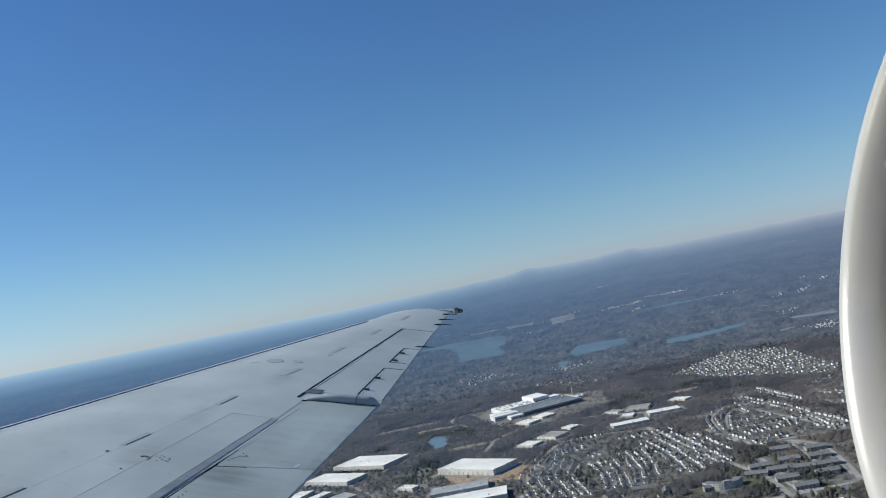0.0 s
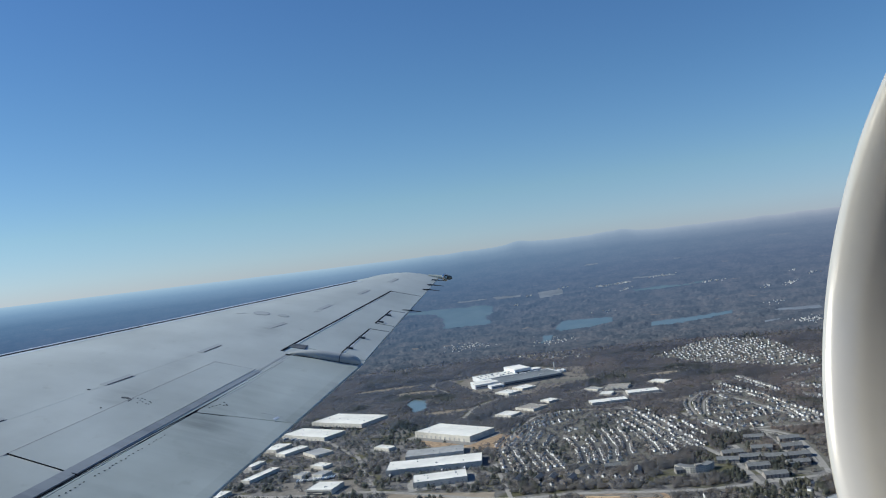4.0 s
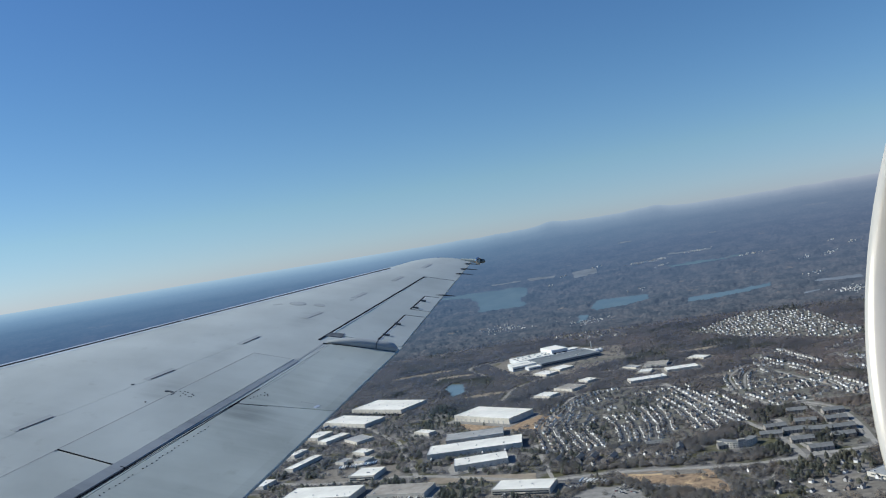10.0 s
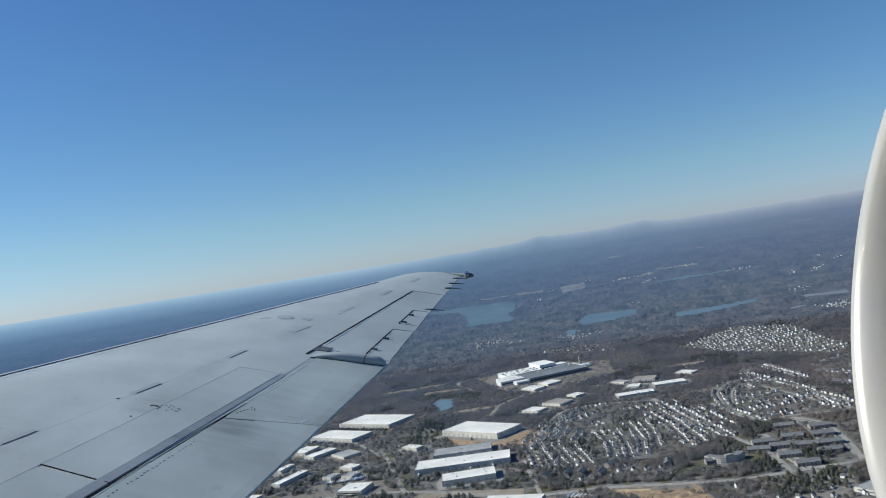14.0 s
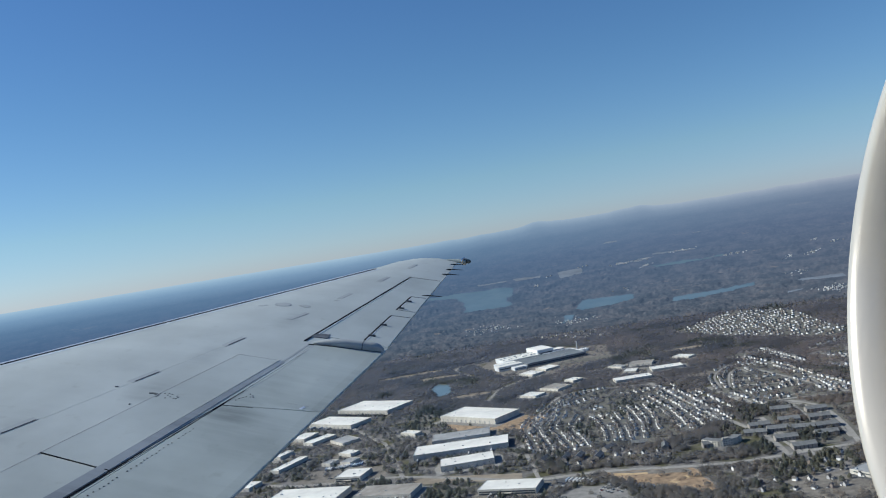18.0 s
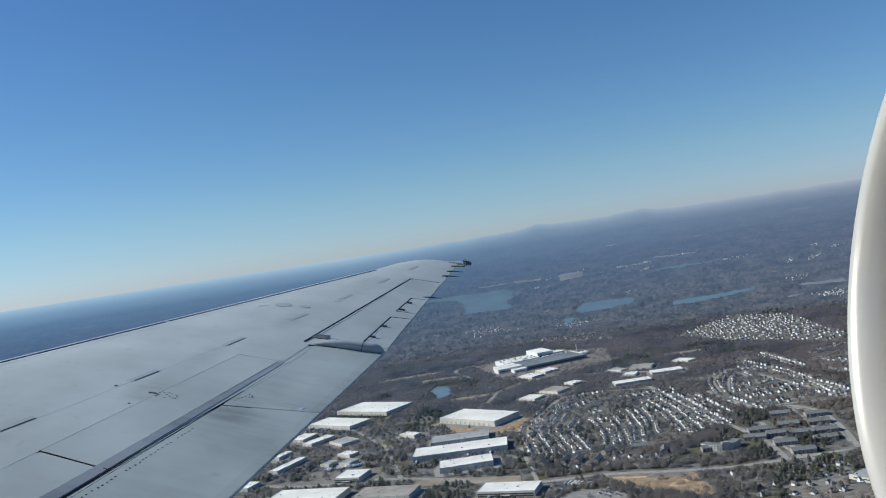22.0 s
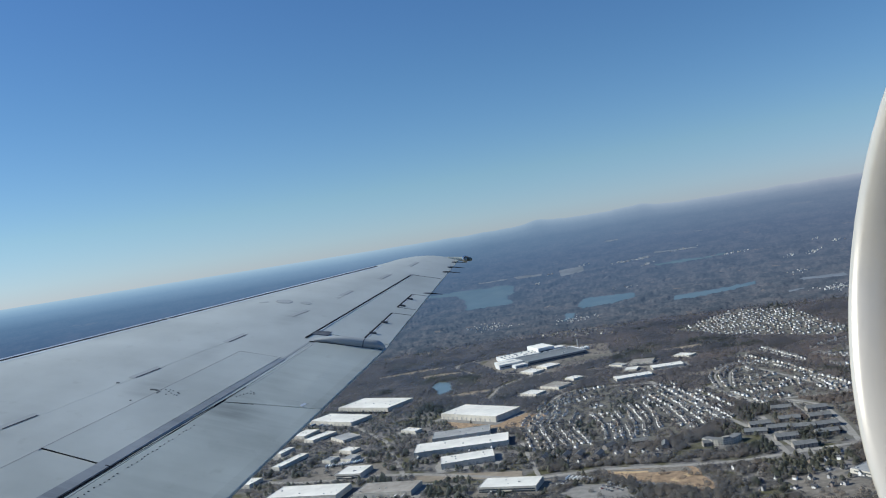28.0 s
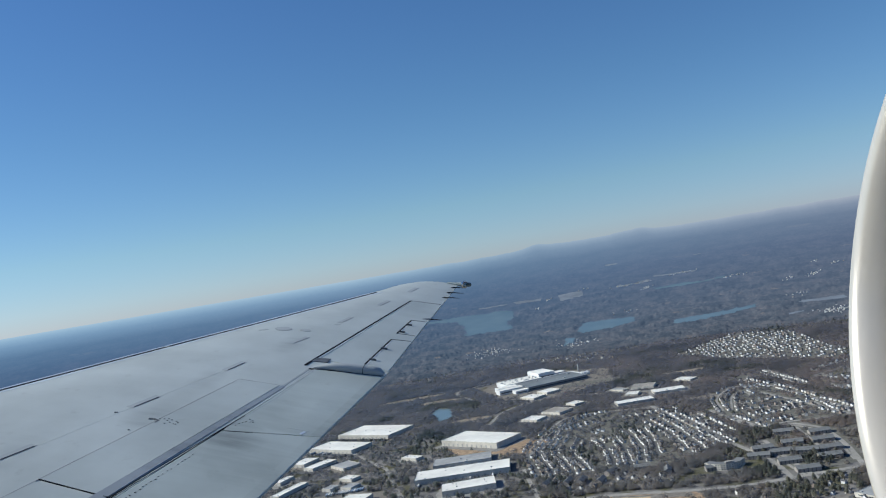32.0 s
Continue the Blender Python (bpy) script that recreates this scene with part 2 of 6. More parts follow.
def build_wing():
    wing = tagged(new("wing"), "broad grey painted wing with worn panels")
    wing.parent = airliner
    xs = [-1.2 + 0.3 * i for i in range(51)] + [14.0, 14.2, 14.4, 14.55, 14.7, 14.8, 14.86, 14.9]
    xs = sorted(set(round(x, 2) for x in xs if x <= 14.9))
    cs = [0.012, 0.03, 0.06, 0.1, 0.16, 0.24, 0.32, 0.4, 0.5, 0.6, 0.7, 0.8, 0.9, 1.0]
    rows = []
    for x in xs:
        f, t = tip_front(x), trail(x)
        c = max(f - t, 0.02)
        thick = 0.10 * c
        row = [(x, f - c * s, skin(x, f - c * s)) for s in cs]
        nose = skin(x, f)
        under = [(x, t, skin(x, t) - 0.012)]
        for s in (0.9, 0.7, 0.5, 0.3, 0.15, 0.06, 0.015):
            under.append((x, f - c * s, -3.268 - thick * 4.2 * math.sqrt(s) * (1 - s) ** 0.8 * 0.55 - 0.01))
        under.append((x, f + 0.004, nose - 0.02 - 0.006 * c))
        rows.append(row + under)
    verts = [v for r in rows for v in r]
    n = len(rows[0])
    faces = []
    for i in range(len(rows) - 1):
        for j in range(n):
            k = (j + 1) % n
            faces.append((i * n + j, i * n + k, (i + 1) * n + k, (i + 1) * n + j))
    faces.append(tuple(range(n)))
    faces.append(tuple(range((len(rows) - 1) * n, len(rows) * n))[::-1])
    me = mesh_of("main_skin", verts, faces, M_WING, True)
    me.set_sharp_from_angle(angle=radians(35))
    part("main_skin", me, None, wing, "grey enamel upper skin")

    def plate(name, outline, mat, proud=0.006, label="", steps=10):
        """A thin panel lying on the skin; long sides are cut into steps so that it follows the curve."""
        pts = []
        for i, p in enumerate(outline):
            q = outline[(i + 1) % len(outline)]
            n = max(1, min(steps, int(math.hypot(q[0] - p[0], q[1] - p[1]) / 0.3)))
            pts += [(p[0] + (q[0] - p[0]) * k / n, p[1] + (q[1] - p[1]) * k / n) for k in range(n)]
        return part(name, slab(pts, proud, proud + 0.01, skin), mat, wing, label)

    def line(name, a, b, w, mat, proud=0.007, label=""):
        n = max(1, int(math.hypot(b[0] - a[0], b[1] - a[1]) / 0.35))
        A, B = Vector(a), Vector(b)
        d = (B - A).normalized()
        s = Vector((-d.y, d.x)) * w / 2
        bm = bmesh.new()
        prev = None
        for k in range(n + 1):
            p = A.lerp(B, k / n)
            ring = [bm.verts.new((*q, skin(q.x, q.y) + z)) for q, z in
                    ((p - s, proud), (p + s, proud), (p + s, proud - 0.012), (p - s, proud - 0.012))]
            if prev:
                for j in range(4):
                    bm.faces.new((prev[j], prev[(j + 1) % 4], ring[(j + 1) % 4], ring[j]))
            else:
                bm.faces.new(ring)
            prev = ring
        bm.faces.new(prev[::-1])
        return part(name, bm, mat, wing, label)

    # leading-edge slats: bright strip with a dark gap behind it
    for x0, x1 in ((0.3, 5.0), (5.03, 9.4), (9.43, 13.55)):
        outline = [(x0, lead(x0) - 0.010), (x1, lead(x1) - 0.010), (x1, lead(x1) - 0.065), (x0, lead(x0) - 0.065)]
        plate("slat", outline, M_SLAT, 0.005, "bright polished leading-edge slat")
        line("slat_gap", (x0, lead(x0) - 0.09), (x1, lead(x1) - 0.09), 0.046, M_GAP, 0.0045)
        plate("worn_band", [(x0, lead(x0) - 0.125), (x1, lead(x1) - 0.125), (x1, lead(x1) - 0.20), (x0, lead(x0) - 0.20)], M_BAND, 0.002, "paler rubbed band behind the slat")
    # aileron with its gap and two tabs
    plate("aileron", [(9.47, 2.76), (13.12, 2.26), (13.18, trail(13.18) + 0.004), (9.5, trail(9.5) + 0.004)], M_PANEL, 0.006, "grey aileron")
    line("aileron_gap", (9.19, 2.86), (13.11, 2.30), 0.026, M_GAP, 0.0075)
    line("aileron_end_gap", (13.11, 2.29), (13.19, 1.80), 0.016, M_GAP, 0.0075)
    plate("servo_tab", [(9.60, 2.17), (10.78, 2.10), (10.84, trail(10.8) + 0.006), (9.52, trail(9.5) + 0.006)], M_WING, 0.0085)
    line("tab_gap", (9.58, 2.21), (10.79, 2.13), 0.022, M_GAP, 0.0095)
    line("tab_end_gap", (10.80, 2.13), (10.87, 1.87), 0.009, M_SEAL, 0.0095)
    plate("trim_tab", [(11.13, 2.09), (11.92, 2.03), (11.97, trail(11.9) + 0.006), (11.16, trail(11.2) + 0.006)], M_WING, 0.0085)
    line("tab_gap", (11.12, 2.12), (11.92, 2.06), 0.022, M_GAP, 0.0095)
    line("tab_end_gap", (11.12, 2.12), (11.17, 1.86), 0.009, M_SEAL, 0.0095)
    line("tab_end_gap", (11.93, 2.06), (11.99, 1.84), 0.009, M_SEAL, 0.0095)
    for x in (9.78, 10.3, 11.2, 11.62):
        bm = slab([(x - 0.012, 2.215 - (x - 9.6) * 0.066), (x + 0.012, 2.215 - (x - 9.6) * 0.066),
                   (x + 0.03, 2.13 - (x - 9.6) * 0.066), (x + 0.005, 2.13 - (x - 9.6) * 0.066)], 0.028, 0.02, skin)
        part("tab_hinge", bm, M_SEAL, wing)
    # spoiler panel, the bare strip behind it and the flap cove
    plate("spoiler", [(5.61, 3.90), (8.40, 3.372), (8.42, 2.91), (5.55, 3.382)], M_PANEL, 0.004, "slightly darker spoiler panel")
    plate("inner_spoiler", [(2.6, 4.465), (5.56, 3.91), (5.50, 3.39), (2.6, 3.90)], M_PANEL, 0.004)
    for k in range(12):
        u, v = 2.6 + 5.81 * k / 12, 2.6 + 5.81 * (k + 1) / 12
        line("spoiler_seam", (u, 4.474 - 0.1889 * (u - 2.6)), (v, 4.474 - 0.1889 * (v - 2.6)), 0.009, M_SEAM, 0.0046)
    line("spoiler_end_gap", (5.60, 3.905), (5.53, 3.27), 0.012, M_GAP, 0.0066)
    line("spoiler_end_seam", (8.41, 3.376), (8.42, 2.905), 0.007, M_SEAM, 0.0048)
    plate("bare_strip", [(2.6, 3.90), (5.55, 3.38), (8.33, 2.905), (8.42, 2.87), (8.38, 2.84), (5.54, 3.275), (2.6, 3.74)],
          M_STRIP, 0.0062, "scuffed bare metal strip")
    line("strip_tail", (8.40, 2.865), (9.12, 2.775), 0.026, M_RAIL, 0.002)
    gaps = [(2.6, 3.733), (5.863, 3.204), (7.07, 2.994), (7.461, 2.925), (9.12, 2.73)]
    for k in range(4):
        line("flap_gap", gaps[k], gaps[k + 1], 0.012 if k < 3 else 0.006, M_GAP if k < 3 else M_SEAM, 0.0066 if k < 3 else 0.0018)
    gaps = [(2.6, 3.710), (5.874, 3.181), (7.079, 2.975), (8.053, 2.80), (9.12, 2.70)]
    for k in range(4):
        line("cove_line", gaps[k], gaps[k + 1], 0.008 if k < 2 else 0.006, M_GAP if k < 2 else M_SEAM, 0.0067 if k < 3 else 0.0064)
    line("cove_edge", (2.6, 3.665), (9.12, 2.70), 0.022, M_WING, 0.0062)
    plate("outer_flap", [(7.041, 2.985), (9.10, 2.69), (9.28, 1.90), (7.325, trail(7.325) + 0.006)], M_FLAP, 0.006, "grey outer flap")
    plate("inner_flap", [(2.6, 3.652), (7.031, 2.985), (7.315, trail(7.315) + 0.006), (2.6, trail(2.6) + 0.006)], M_FLAP, 0.006, "streaked grey inner flap")
    for x0, x1 in ((2.6, 7.28), (7.32, 9.26)):
        plate("trailing_strip", [(x0, trail(x0) + 0.11), (x1, trail(x1) + 0.11), (x1, trail(x1) + 0.012), (x0, trail(x0) + 0.012)], M_EDGE, 0.0072, "paler worn strip on the trailing edge")
    line("flap_end_gap", (7.034, 2.975), (7.109, 2.70), 0.009, M_GAP, 0.0070)
    line("flap_end_gap", (7.109, 2.70), (7.214, 2.42), 0.006, M_SEAM, 0.0068)
    line("flap_end_seam", (7.364, 2.446), (7.385, 2.23), 0.004, M_SEAM, 0.0068)
    line("paint_mark", (7.29, 2.286), (7.365, 2.262), 0.03, M_SLAT, 0.0078, "small white paint mark")
    # bright edges behind the hinge gaps
    line("bright_edge", (9.5, 2.792), (13.08, 2.278), 0.010, M_COWL, 0.0072)
    line("bright_edge", (9.60, 2.19), (10.78, 2.112), 0.010, M_COWL, 0.0096)
    line("bright_edge", (11.14, 2.10), (11.91, 2.042), 0.009, M_COWL, 0.0096)
    # row of fasteners along the flap's front
    r = random.Random(5)
    for k in range(44):
        x = 4.2 + k * 0.0525 + r.uniform(-0.008, 0.008)
        y = 3.715 - (x - 2.6) * 0.156 - 0.112 + r.uniform(-0.006, 0.006)
        if k % 13 < 12:
            part("fastener", slab([(x + 0.008 * math.cos(q), y + 0.006 * math.sin(q)) for q in (0, 1.05, 2.1, 3.14, 4.19, 5.24)], 0.0078, 0.004, skin), M_GAP, wing)
    for x, y in ((7.395, 2.844), (7.369, 2.804), (7.331, 2.818), (7.325, 2.857), (7.285, 2.876), (7.25, 2.90), (7.20, 2.915), (7.34, 2.79)):
        part("fastener", slab([(x + 0.009 * math.cos(q), y + 0.006 * math.sin(q)) for q in (0, 1.05, 2.1, 3.14, 4.19, 5.24)], 0.0078, 0.004, skin), M_GAP, wing)
    # slotted rails along the front spar seam
    for a, b in (((5.80, 4.40), (6.13, 4.31)), ((7.25, 4.00), (7.58, 3.91)), ((8.65, 3.61), (8.97, 3.54)), ((9.99, 3.27), (10.28, 3.18)),
                 ((11.31, 2.96), (11.56, 2.91)), ((12.60, 2.68), (12.90, 2.62)), ((13.81, 2.42), (14.10, 2.37))):
        mid = ((a[0] + b[0]) / 2, (a[1] + b[1]) / 2 + 0.03)
        d = Vector((b[0] - a[0], b[1] - a[1])).normalized() * 0.2
        line("rail_base", (mid[0] - d.x, mid[1] - d.y), (mid[0] + d.x, mid[1] + d.y), 0.07, M_RAIL, 0.002)
        line("rail_slot", a, b, 0.014, M_SEAL if a[0] < 9.0 else M_SEAM, 0.0036)
    for a, b in (((2.6, 5.20), (5.75, 4.39)), ((6.18, 4.28), (7.2, 4.02)), ((7.62, 3.91), (9.0, 3.55))):
        line("spar_seam", a, b, 0.012, M_WING, 0.0002)
    # filler caps
    for x, y, w, rim in ((10.60, 3.63, 0.125, True), (10.64, 3.33, 0.085, False)):
        ring = [(x + w * 0.78 * math.cos(q * math.pi / 10), y + w * 0.95 * math.sin(q * math.pi / 10)) for q in range(20)]
        part("filler_cap", slab(ring, 0.0025, 0.01, skin), M_STRIP if rim else M_RAIL, wing, "round grey filler cap")
        ring = [(x + w * 0.62 * math.cos(q * math.pi / 10), y + w * 0.80 * math.sin(q * math.pi / 10)) for q in range(20)]
        part("filler_cap_disc", slab(ring, 0.0035, 0.008, skin), M_RAIL, wing)
    line("scuff", (10.44, 3.93), (10.52, 3.83), 0.05, M_RAIL, 0.0022)
    line("scuff", (11.10, 3.02), (11.16, 2.98), 0.05, M_RAIL, 0.0022)
    # a chipped fitting with a loop of small rivets behind it, and a few scuffs
    for p, q, w in (((7.024, 3.727), (7.042, 3.689), 0.022), ((7.042, 3.689), (7.026, 3.64), 0.026), ((6.961, 3.629), (7.026, 3.622), 0.016),
                    ((7.052, 4.10), (7.065, 4.071), 0.016), ((6.721, 3.77), (6.721, 3.755), 0.015)):
        line("scuff", p, q, w, M_SEAL, 0.0054)
    for x, y in ((7.055, 3.626), (6.974, 3.537), (7.046, 3.545), (7.018, 3.507), (7.077, 3.513), (6.995, 3.46), (6.997, 3.438), (7.037, 3.434), (7.073, 3.588), (7.091, 3.55), (7.057, 3.456)):
        part("rivet", slab([(x + 0.009 * math.cos(q), y + 0.008 * math.sin(q)) for q in (0, 1.05, 2.1, 3.14, 4.19, 5.24)], 0.0056, 0.004, skin), M_SEAL, wing)
    plate("hinge_cover", [(9.37, 2.835), (9.52, 2.805), (9.56, 2.64), (9.41, 2.64)], M_STAIN, 0.0088, "dark oil-stained hinge cover")
    # flap hinge fairing: a boat-shaped pod lying along the air flow, pointed in front and blunt behind
    verts, faces = [], []
    n = 18
    for i in range(n):
        u = i / (n - 1)
        y = 2.75 - 0.84 * u
        x = 9.17 + 0.18 * u
        full = math.sin(math.pi / 2 * min(u / 0.5, 1.0)) ** 0.8
        end = math.sqrt(max(1 - max((u - 0.86) / 0.15, 0) ** 2, 0.02))
        w, top = 0.02 + 0.075 * full * end, 0.006 + 0.082 * full * end
        base = skin(x, max(y, trail(x)))
        for j in range(15):
            q = math.pi * j / 14
            cq = math.copysign(abs(math.cos(q)) ** 0.7, math.cos(q))
            verts.append((x - w * cq * (0.5 + 0.5 * math.sin(q) ** 0.6), y, base - 0.05 * full + (top + 0.05 * full) * math.sin(q) ** 0.8))
    for i in range(n - 1):
        for j in range(15):
            k = (j + 1) % 15
            faces.append((15 * i + j, 15 * i + k, 15 * i + 15 + k, 15 * i + 15 + j))
    faces += [tuple(range(15)), tuple(range(15 * n - 15, 15 * n))[::-1]]
    me = mesh_of("hinge_fairing", verts, faces, M_FAIRING, True)
    me.set_sharp_from_angle(angle=radians(60))
    fairing = part("hinge_fairing", me, None, wing, "boat-shaped grey hinge fairing")
    seam = bmesh.new()
    prev = None
    for j in range(15):
        a, b = (Vector(verts[15 * i + j]) for i in (12, 13))
        d = (b - a) * 0.22
        out = Vector((a.x - (9.17 + 0.18 * 12 / 17), 0, 0.06)).normalized() * 0.002
        pair = [seam.verts.new(a + out), seam.verts.new(a + d + out)]
        if prev:
            seam.faces.new((prev[0], prev[1], pair[1], pair[0]))
        prev = pair
    part("fairing_seam", seam, M_SEAL, fairing)
    line("fairing_gap", (9.09, 2.78), (9.29, 1.93), 0.022, M_GAP, 0.009)
    # static wicks
    for x, y, l in ((12.11, 1.87, 0.25), (13.69, 1.80, 0.24), (14.10, 1.78, 0.24), (14.55, 1.77, 0.22)):
        bm = bmesh.new()
        z = skin(x, trail(x))
        prev = None
        for k, (dy, rr) in enumerate(((0.05, 0.010), (0.0, 0.012), (-0.2 * l, 0.010), (-l, 0.003))):
            ring = [bm.verts.new((x + 0.03 * k, y + dy, z)) for _ in range(6)]
            for j, v in enumerate(ring):
                v.co.x += rr * math.cos(j * math.pi / 3)
                v.co.z += rr * math.sin(j * math.pi / 3) + 0.01
            if prev:
                for j in range(6):
                    bm.faces.new((prev[j], prev[(j + 1) % 6], ring[(j + 1) % 6], ring[j]))
            prev = ring
        part("static_wick", bm, M_GAP, wing, "thin black static wick")
    # tip light: a tapered metal housing, a polished ring turned half aft, and a pointed glass lens behind it
    axis = Vector((-0.72, -0.68, 0.14)).to_track_quat("Z", "Y").to_matrix().to_4x4()
    at = Matrix.Translation((14.88, 1.61, -3.245))
    bm = bmesh.new()
    bmesh.ops.create_cone(bm, cap_ends=True, segments=20, radius1=0.015, radius2=0.045, depth=0.36, matrix=Matrix.Translation((14.87, 1.76, -3.25)) @ pose(0, 0, 0, 90, 0, 0))
    housing = part("tip_light", bm, M_EDGE, wing, "pale tapered wing-tip lamp housing")
    bm = bmesh.new()
    bmesh.ops.create_uvsphere(bm, u_segments=18, v_segments=10, radius=0.055, matrix=Matrix.Translation((14.91, 1.54, -3.245)) @ Matrix.Diagonal((0.7, 1.05, 0.75, 1)))
    part("lens", bm, M_LENS, housing, "dark greyish glass lens")
    bm = bmesh.new()
    rings = []
    for rr, zz in ((0.052, 0.02), (0.066, 0.018), (0.072, 0.0), (0.066, -0.02), (0.056, -0.022)):
        rings.append([bm.verts.new(at @ axis @ Vector((rr * math.cos(k * math.pi / 12), rr * math.sin(k * math.pi / 12), zz))) for k in range(24)])
    for p, q in zip(rings[:-1], rings[1:]):
        for k in range(24):
            bm.faces.new((p[k], p[(k + 1) % 24], q[(k + 1) % 24], q[k]))
    part("lamp_ring", bm, M_CHROME, housing, "polished metal ring")
    bm = bmesh.new()
    bmesh.ops.create_cone(bm, cap_ends=True, segments=20, radius1=0.057, radius2=0.05, depth=0.02, matrix=at @ axis @ Matrix.Translation((0, 0, 0.012)))
    part("reflector", bm, M_SEAL, housing, "grey lamp reflector")
    return wing


build_wing()


def revolve(profile, centre, segments=96):
    """A surface of revolution about the fore-and-aft axis; profile holds (radius, y)."""
    bm = bmesh.new()
    rings = []
    for r, y in profile:
        rings.append([bm.verts.new((centre[0] + r * math.cos(2 * math.pi * k / segments), centre[1] + y,
                                    centre[2] + r * math.sin(2 * math.pi * k / segments))) for k in range(segments)])
    for p, q in zip(rings, rings[1:]):
        for k in range(segments):
            bm.faces.new((p[k], p[(k + 1) % segments], q[(k + 1) % segments], q[k])).smooth = True
    return bm


def build_nacelle():
    c = (1.66, -0.844, -0.194)
    nacelle = tagged(new("engine_nacelle"), "white jet engine nacelle with rounded intake lip")
    nacelle.parent = airliner
    lip = [(0.640, -0.2), (0.642, -0.15)]
    for k in range(13):
        q = math.pi * k / 12
        lip.append((0.70 - 0.0525 * math.cos(q), -0.09 + 0.13 * math.sin(q)))
    lip += [(0.759, -0.13), (0.769, -0.2), (0.783, -0.3)]
    part("intake_lip", revolve(lip, c), M_LIP, nacelle, "smooth satin metal intake lip")
    part("cowl", revolve([(0.783, -0.3), (0.805, -0.5), (0.825, -0.9), (0.82, -2.2), (0.70, -3.4), (0.58, -4.4), (0.56, -4.4)], c), M_COWL, nacelle)
    # ring of intake wall, darkened in its colour to stand for shade
    part("intake_shade_ring", revolve([(0.636, -0.28), (0.640, -0.2)], c), M_SHADE_RING, nacelle, "grey-beige ring of intake wall, shade put into its tone")
    part("intake_duct", revolve([(0.636, -0.28), (0.632, -0.45), (0.64, -0.8), (0.65, -1.1)], c), M_DUCT, nacelle, "pale grey intake duct")
    bm = bmesh.new()
    for k in range(24):
        q = 2 * math.pi * k / 24
        d, s = Vector((math.cos(q), 0, math.sin(q))), Vector((-math.sin(q), 0, math.cos(q)))
        o = Vector((c[0], c[1] - 1.08, c[2]))
        v = [bm.verts.new(o + d * r + s * w + Vector((0, h, 0))) for r, w, h in
             ((0.15, -0.02, 0.05), (0.61, -0.08, 0.03), (0.61, 0.07, -0.06), (0.15, 0.02, -0.05))]
        bm.faces.new(v)
    part("fan", bm, M_FAN, nacelle)
    part("fan_backing", revolve([(0.0, -1.2), (0.62, -1.2)], c, 48), M_GAP, nacelle)
    part("spinner", revolve([(0.0, -0.72), (0.07, -0.78), (0.13, -0.92), (0.16, -1.1)], c, 48), M_SEAL, nacelle)
    part("pylon", slab([(-0.2, -1.5), (0.9, -1.5), (0.9, -4.0), (-0.2, -4.2)], -0.05, 0.2), M_COWL, nacelle)


build_nacelle()


def build_fuselage():
    """Plain closed body behind the eye, which carries wing and engine."""
    body = tagged(new("fuselage"), "white painted cabin body")
    body.parent = airliner
    part("body_shell", revolve([(0.0, 11.5), (1.0, 11.0), (1.62, 9.5), (1.67, 8.0), (1.67, -3.0), (1.3, -6.0), (0.4, -9.5), (0.0, -10.0)], (-1.75, 0, -0.1), 64), M_COWL, body)
    part("belly_fairing", revolve([(0.0, 10.5), (0.7, 9.8), (1.0, 8.0), (1.05, 3.0), (0.7, 0.5), (0.0, -0.5)], (-1.6, 0, -2.45), 48), M_COWL, body)


build_fuselage()

# ---- the land: flat for 3 km, then rising to a ridge ----
FLAT, RIM = 3000.0, 4850.0
EDGE = math.atan2(400.0, FLAT)


def land(x, y):
    r = math.hypot(x, y)
    if r <= FLAT:
        return 0.0
    u = min((r - FLAT) / (RIM - FLAT), 1.0)
    return 400.0 - r * math.tan(EDGE * (1 - u))


def far_place(azimuth, drop):
    """The place on the rising land seen at that azimuth, that many degrees under level."""
    r = FLAT + (1 - radians(drop) / EDGE) * (RIM - FLAT)
    if r < FLAT:
        r = 400 / math.tan(radians(drop))
    a = radians(azimuth)
    x, y = r * math.sin(a), r * math.cos(a)
    return x, y, land(x, y)


def ground_material():
    m, nt, b = material("ground_soil", 0.95, 0.0, 0.1)
    fine = noise_node(nt, 0.15, 6.0)
    mid = noise_node(nt, 0.02, 5.0)
    wide = noise_node(nt, 0.004, 4.0)
    litter = ramp_node(nt, fine, [(0.25, (0.15, 0.148, 0.147)), (0.5, (0.196, 0.188, 0.18)), (0.75, (0.252, 0.234, 0.215))])
    grass = ramp_node(nt, fine, [(0.25, (0.05, 0.055, 0.03)), (0.75, (0.15, 0.14, 0.085))])
    c = mix_node(nt, "MIX", ramp_node(nt, mid, [(0.48, (0, 0, 0)), (0.6, (1, 1, 1))]), litter, grass)
    c = mix_node(nt, "MULTIPLY", 1.0, c, ramp_node(nt, wide, [(0.3, (0.8, 0.8, 0.8)), (0.7, (1.15, 1.12, 1.1))]))
    nt.links.new(c, b.inputs["Base Color"])
    bump_node(nt, b, fine, 0.6, 2.0)
    return m


